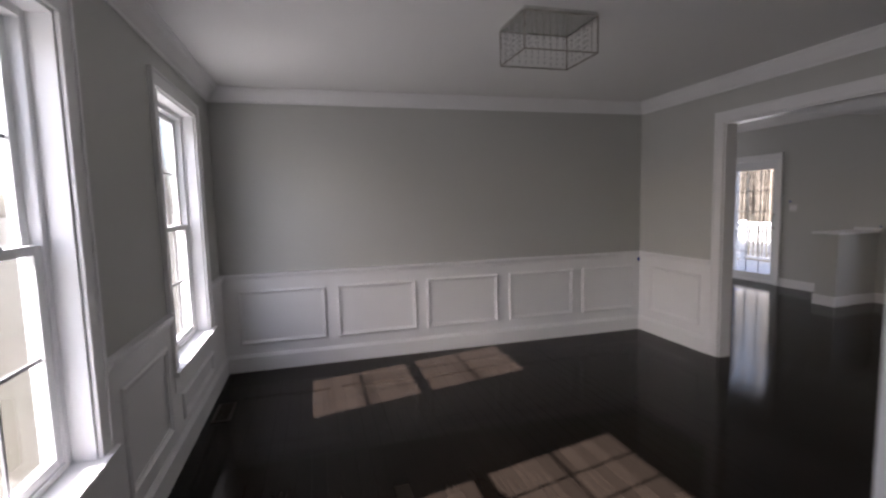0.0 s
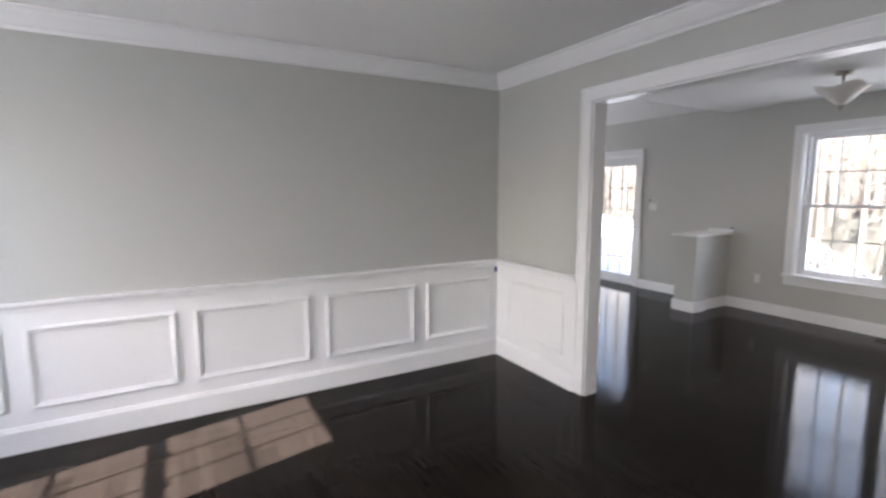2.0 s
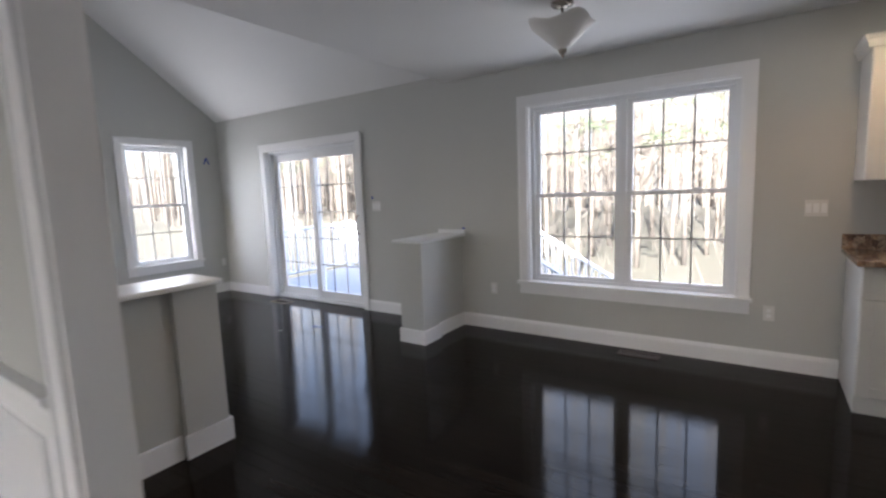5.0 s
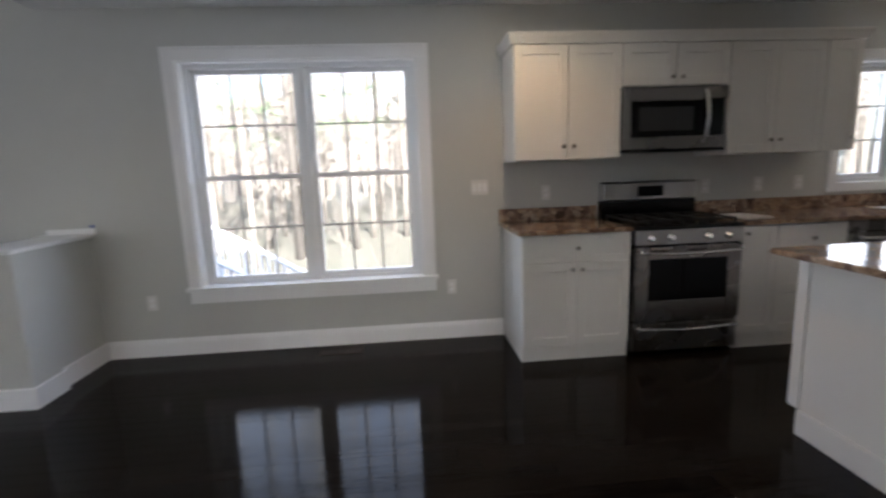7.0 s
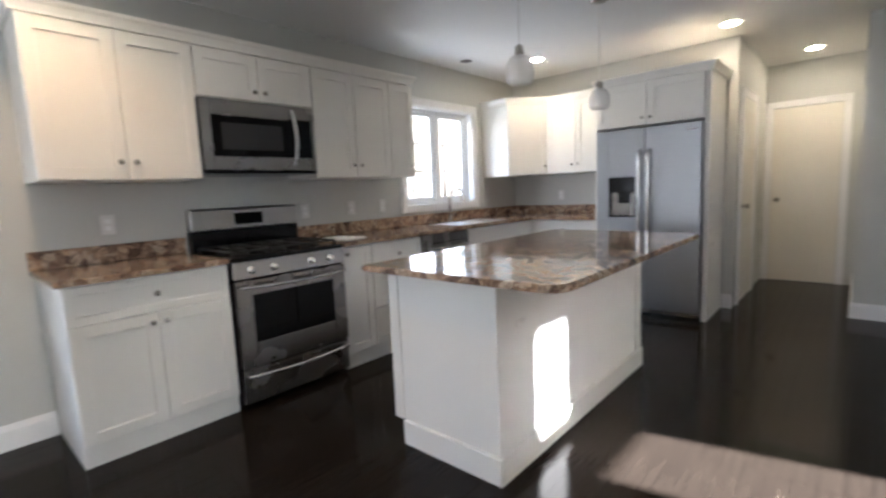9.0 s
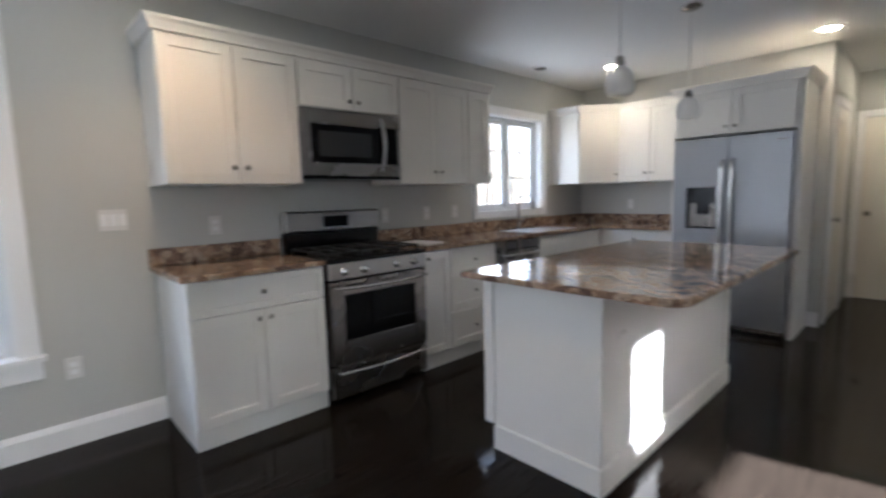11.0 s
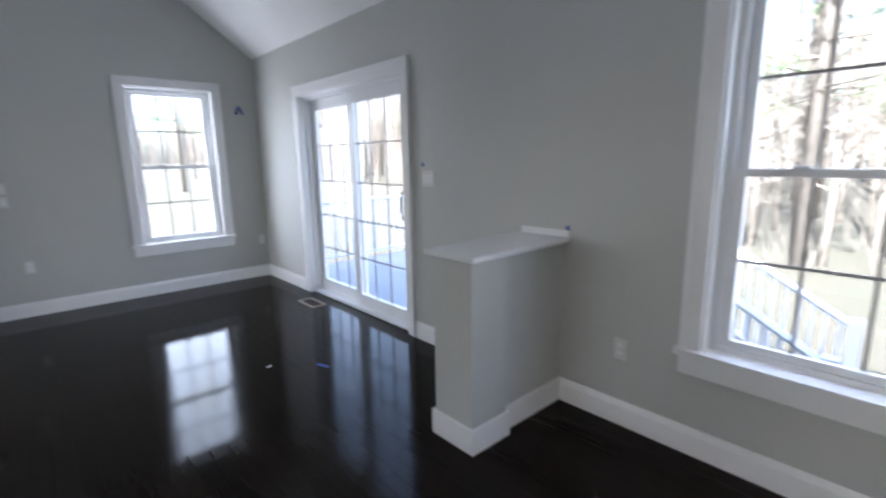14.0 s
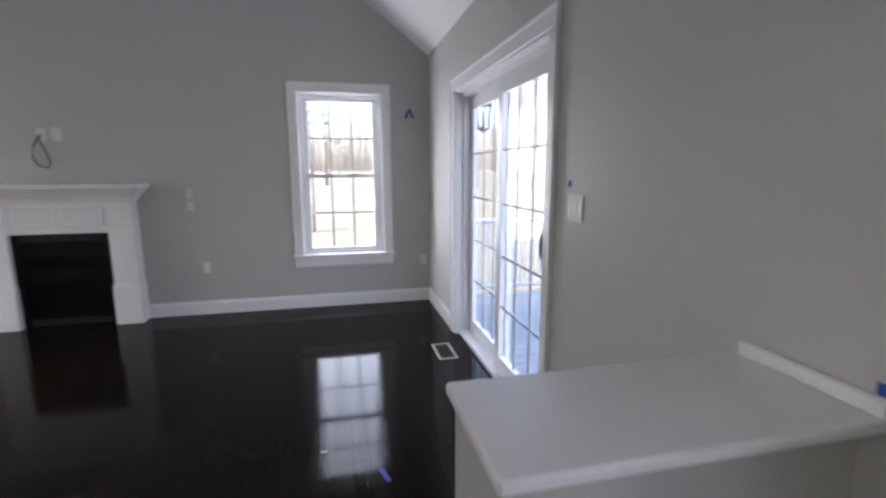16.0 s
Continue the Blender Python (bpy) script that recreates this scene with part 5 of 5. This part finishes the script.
def deck():
    e = thing("deck", pose(XE + TW, 0, 0), "grey-blue composite deck with white railing and stairs", "deck")
    x1, y0, y1, z = 3.1, 0.55, 4.9, -0.13
    w = 0.137
    n = int((y1 - y0) / 0.143)
    shared = mesh_of(boxes([(0.0, 0, z - 0.025, x1, w, z)], 0.003), "deck_board", M_DECK)
    for k in range(n):
        b = new("deck_board", shared)
        b.parent = e
        b.location = (0, y0 + k * 0.143, 0)
    bm = boxes([(0, y0, z - 0.25, x1, y0 + 0.04, z - 0.025), (0, y1 - 0.05, z - 0.25, x1, y1, z - 0.025), (x1 - 0.04, y0, z - 0.25, x1, y1, z - 0.025)])
    part(e, "rim_joist", bm, M_RAIL)
    bm = bmesh.new()
    for px, py in ((0.1, y0 + 0.06), (x1 - 0.1, y0 + 0.06), (0.1, y1 - 0.06), (x1 - 0.1, y1 - 0.06), (x1 - 0.1, (y0 + y1) / 2)):
        add_box(bm, px - 0.05, py - 0.05, GZ - 0.6, px + 0.05, py + 0.05, z + 1.0)
    part(e, "post", bm, M_RAIL)

    def railing(a, b):
        bm = bmesh.new()
        A, B = Vector(a), Vector(b)
        L = (B - A).length
        d = (B - A) / L
        k = int(L / 0.115)
        for zz, t in ((0.92, 0.035), (0.09, 0.03)):
            add_tube(bm, [A + Vector((0, 0, zz)), B + Vector((0, 0, zz))], t, 4)
        for i in range(1, k):
            p = A + d * (L * i / k)
            add_box(bm, p.x - 0.016, p.y - 0.016, p.z + 0.09, p.x + 0.016, p.y + 0.016, p.z + 0.92)
        part(e, "railing", bm, M_RAIL, "white baluster railing")

    railing((x1 - 0.1, y0 + 0.06, z), (x1 - 0.1, y1 - 0.06, z))
    railing((0.1, y1 - 0.06, z), (x1 - 0.1, y1 - 0.06, z))
    railing((0.1, y0 + 0.06, z), (1.75, y0 + 0.06, z))
    sx0, sx1 = 1.80, 2.95
    steps = 6
    rise, go = (z - GZ) / steps, 0.28
    bm = bmesh.new()
    for k in range(steps - 1):
        zt, yy = z - rise * (k + 1), y0 - go * (k + 1)
        add_box(bm, sx0, yy, zt - 0.03, sx1, yy + go, zt)
        add_box(bm, sx0, yy + go - 0.02, zt, sx1, yy + go, zt + rise - 0.03)
    part(e, "stair", bm, M_DECK)
    yb = y0 - go * (steps - 0.5)
    bm = boxes([(sx0 - 0.05, yb - 0.05, GZ - 0.1, sx0 + 0.05, yb + 0.05, GZ + 1.1), (sx1 - 0.05, yb - 0.05, GZ - 0.1, sx1 + 0.05, yb + 0.05, GZ + 1.1)])
    part(e, "post", bm, M_RAIL)
    for sx in (sx0, sx1):
        railing((sx, y0 + 0.04, z), (sx, yb, GZ + 0.1))


deck()


def add_branches(bm, base, way, length, r, depth, rnd, seg):
    pts, p, d = [base], Vector(base), Vector(way).normalized()
    n = 4
    for i in range(n):
        d = (d + Vector((rnd.uniform(-0.16, 0.16), rnd.uniform(-0.16, 0.16), rnd.uniform(-0.02, 0.16)))).normalized()
        p = p + d * (length / n)
        pts.append(p.copy())
    add_tube(bm, pts, r, seg, r * 0.3)
    if depth > 0:
        for k in range(rnd.randint(3, 4)):
            q = pts[rnd.randint(1, n)]
            a = rnd.uniform(0, 6.28)
            side = Vector((math.cos(a), math.sin(a), rnd.uniform(0.1, 0.6)))
            add_branches(bm, q, d * 0.7 + side * 0.8, length * rnd.uniform(0.4, 0.6), r * 0.42, depth - 1, rnd, 3)


def bare_tree(seed):
    rnd = random.Random(seed)
    h = rnd.uniform(13, 19)
    r = rnd.uniform(0.045, 0.10)
    e = thing("tree", pose(0, 0, 0), "tall bare deciduous tree with pale bark", "tree", "woodland trees")
    bm = bmesh.new()
    n = 9
    lean = Vector((rnd.uniform(-0.5, 0.5), rnd.uniform(-0.5, 0.5), 0))
    pts = [Vector((0, 0, -0.5))] + [Vector((lean.x * (i / n) ** 1.5 + rnd.uniform(-0.03, 0.03), lean.y * (i / n) ** 1.5 + rnd.uniform(-0.03, 0.03), h * i / n)) for i in range(1, n + 1)]
    add_tube(bm, pts, r, 7, 0.02)
    part(e, "trunk", bm, M_BARK, smooth=True)
    bm = bmesh.new()
    for k in range(40):
        f = rnd.uniform(0.12, 0.95)
        i = min(n - 1, int(f * n))
        q = pts[i].lerp(pts[i + 1], f * n - i)
        a = rnd.uniform(0, 6.28)
        add_branches(bm, q, Vector((math.cos(a), math.sin(a), rnd.uniform(0.05, 0.9))), rnd.uniform(1.0, 3.2) * (1.1 - 0.5 * f), r * 0.26 * (1.1 - f), 1, rnd, 4)
    part(e, "branches", bm, M_BARK)
    return e


def pine_tree(seed):
    rnd = random.Random(seed)
    h = rnd.uniform(11, 16)
    e = thing("pine_tree", pose(0, 0, 0), "tall green pine tree with ragged crown", "tree", "pine trees")
    bm = bmesh.new()
    add_tube(bm, [(0, 0, -0.5), (0.05, 0, h * 0.5), (0, 0.05, h)], 0.17, 8, 0.02)
    part(e, "trunk", bm, M_BARK, smooth=True)
    bm, lf = bmesh.new(), bmesh.new()
    for k in range(46):
        z = h * rnd.uniform(0.22, 0.99)
        a = rnd.uniform(0, 6.28)
        L = (1.0 - z / h) * 3.0 + 0.5
        end = Vector((math.cos(a) * L, math.sin(a) * L, z + rnd.uniform(-0.3, 0.4)))
        add_tube(bm, [Vector((0, 0, z)), end], 0.025, 4, 0.008)
        for q in range(9):
            c = Vector((0, 0, z)).lerp(end, rnd.uniform(0.35, 1.05)) + Vector((rnd.uniform(-0.25, 0.25), rnd.uniform(-0.25, 0.25), rnd.uniform(-0.12, 0.15)))
            for s in range(6):
                w = Vector((rnd.uniform(-1, 1), rnd.uniform(-1, 1), rnd.uniform(-0.6, 0.8))).normalized()
                u = w.orthogonal().normalized() * 0.018
                v = [lf.verts.new(c - u), lf.verts.new(c + u), lf.verts.new(c + w * 0.26)]
                lf.faces.new(v)
    part(e, "limbs", bm, M_BARK)
    part(e, "needles", lf, M_NEEDLE, kind="stuff")
    return e


bases = [bare_tree(s) for s in (3, 5, 8, 13, 21)]
pines = [pine_tree(s) for s in (2, 6)]


def ground_z(x, y):
    far = max(0.0, math.hypot(x, y) - 12)
    return GZ + 0.035 * min(far, 60) * (1 if x > 0 else -0.2)


spots = []
tries = 0
while len(spots) < 200 and tries < 6000:
    tries += 1
    x, y = rnd.uniform(12.5, 36), rnd.uniform(-26, 34)
    if y > 9 and x < 16 + (y - 9) * 0.2:
        continue
    if any(math.hypot(x - a, y - b) < 0.9 for a, b in spots):
        continue
    spots.append((x, y))
for k, (x, y) in enumerate(spots):
    src = bases[k] if k < len(bases) else bases[k % len(bases)]
    m = pose(x, y, ground_z(x, y), 0, 0, rnd.uniform(0, 360)) @ Matrix.Scale(rnd.uniform(0.8, 1.15), 4)
    if k < len(bases):
        src.matrix_world = m
    else:
        c = copy_thing(src, pose(x, y, ground_z(x, y), 0, 0, rnd.uniform(0, 360)))
        s = rnd.uniform(0.8, 1.15)
        c.scale = (s, s, s)
for k, (x, y) in enumerate(((14.0, 0.8), (15.5, 4.0), (17, -4.5), (19, 8.5), (13.5, -9), (22, 2), (9, 31), (2, 44), (24, 26))):
    if k < 2:
        pines[k].matrix_world = pose(x, y, ground_z(x, y))
    else:
        copy_thing(pines[k % 2], pose(x, y, ground_z(x, y), 0, 0, 77 * k))
for k, (x, y) in enumerate(((1.9, 17), (12.5, 42), (-3, 38), (3.3, 58), (14, 36), (9.5, 52), (-8, 50), (16, 50))):
    copy_thing(bases[k % len(bases)], pose(x, y, ground_z(x, y), 0, 0, 50 * k))

# far woods behind
bm = bmesh.new()
for k in range(1800):
    a = rnd.uniform(-0.95, 1.9)
    d = rnd.uniform(34, 80) if a < 1.15 else rnd.uniform(85, 130)
    x, y = d * math.cos(a), d * math.sin(a)
    z = ground_z(x, y)
    h = rnd.uniform(8, 15)
    r = rnd.uniform(0.08, 0.2)
    lean = rnd.uniform(-0.5, 0.5)
    add_tube(bm, [(x, y, z - 1), (x + lean * 0.4, y, z + h * 0.5), (x + lean, y, z + h)], r, 4, 0.03)
    for q in range(7):
        f = rnd.uniform(0.25, 0.95)
        b = rnd.uniform(0, 6.28)
        L = rnd.uniform(0.8, 2.2)
        p0 = Vector((x + lean * f, y, z + h * f))
        add_tube(bm, [p0, p0 + Vector((math.cos(b) * L, math.sin(b) * L, L * 0.6))], 0.035, 3, 0.01)
solid("far_woods", bm, M_BARK, "dense bare woods beyond the yard", "woods", "stuff")

# undergrowth
bm = bmesh.new()
for k in range(900):
    x, y = rnd.uniform(11.5, 30), rnd.uniform(-22, 24)
    z = ground_z(x, y)
    for q in range(3):
        a = rnd.uniform(0, 6.28)
        L = rnd.uniform(0.4, 1.5)
        e0 = Vector((x + math.cos(a) * L * 0.4, y + math.sin(a) * L * 0.4, z + L))
        add_tube(bm, [Vector((x, y, z - 0.1)), e0], 0.007, 3, 0.003)
solid("undergrowth", bm, M_BARK, "thin bare brush on the woodland floor", "brush", "stuff")


# ---- floor planks ----
def floor_planks():
    owner = bpy.data.objects["floor"]
    rnd = random.Random(5)
    w, gap = 0.083, 0.0004
    lengths = (0.9, 1.3, 1.7, 2.2)
    shared = {}
    for L in lengths:
        shared[L] = mesh_of(boxes([(gap, gap, -0.012, w - gap, L - gap, 0.0)], 0.0007), "plank", M_FLOOR)
    rest = bmesh.new()
    areas = [(XW, 0.0, -4.9, 0.0), (0.0, XE, -9.45, YN), (-3.07, 0.0, TI, YN), (XW, 0.0, -7.9, -4.9)]
    singles = 0
    for x0, x1, y0, y1 in areas:
        x = x0
        while x < x1 - 1e-4:
            xe = min(x + w, x1)
            y = y0 - rnd.uniform(0, 1.2)
            while y < y1:
                L = rnd.choice(lengths)
                a, b = max(y, y0), min(y + L, y1)
                whole = abs((b - a) - L) < 1e-6 and abs(xe - x - w) < 1e-6
                near = 2.2 < x < 3.5 and 0.3 < y < 4.0 or -3.9 < x < -1.4 and -3.6 < y < -0.1 or 0.4 < x < 3.0 and -3.6 < y < -0.1
                if whole and near and singles < 298:
                    p = new("plank", shared[L])
                    p.parent = owner
                    p.location = (x, y, rnd.uniform(-0.0003, 0.0003))
                    singles += 1
                elif b - a > 0.01:
                    dz = rnd.uniform(-0.0003, 0.0003)
                    add_box(rest, x + gap, a + gap, -0.012, xe - gap, b - gap, dz, bevel=0.0)
                y += L
            x += w
    part(owner, "planks", rest, M_FLOOR, kind="stuff")


floor_planks()
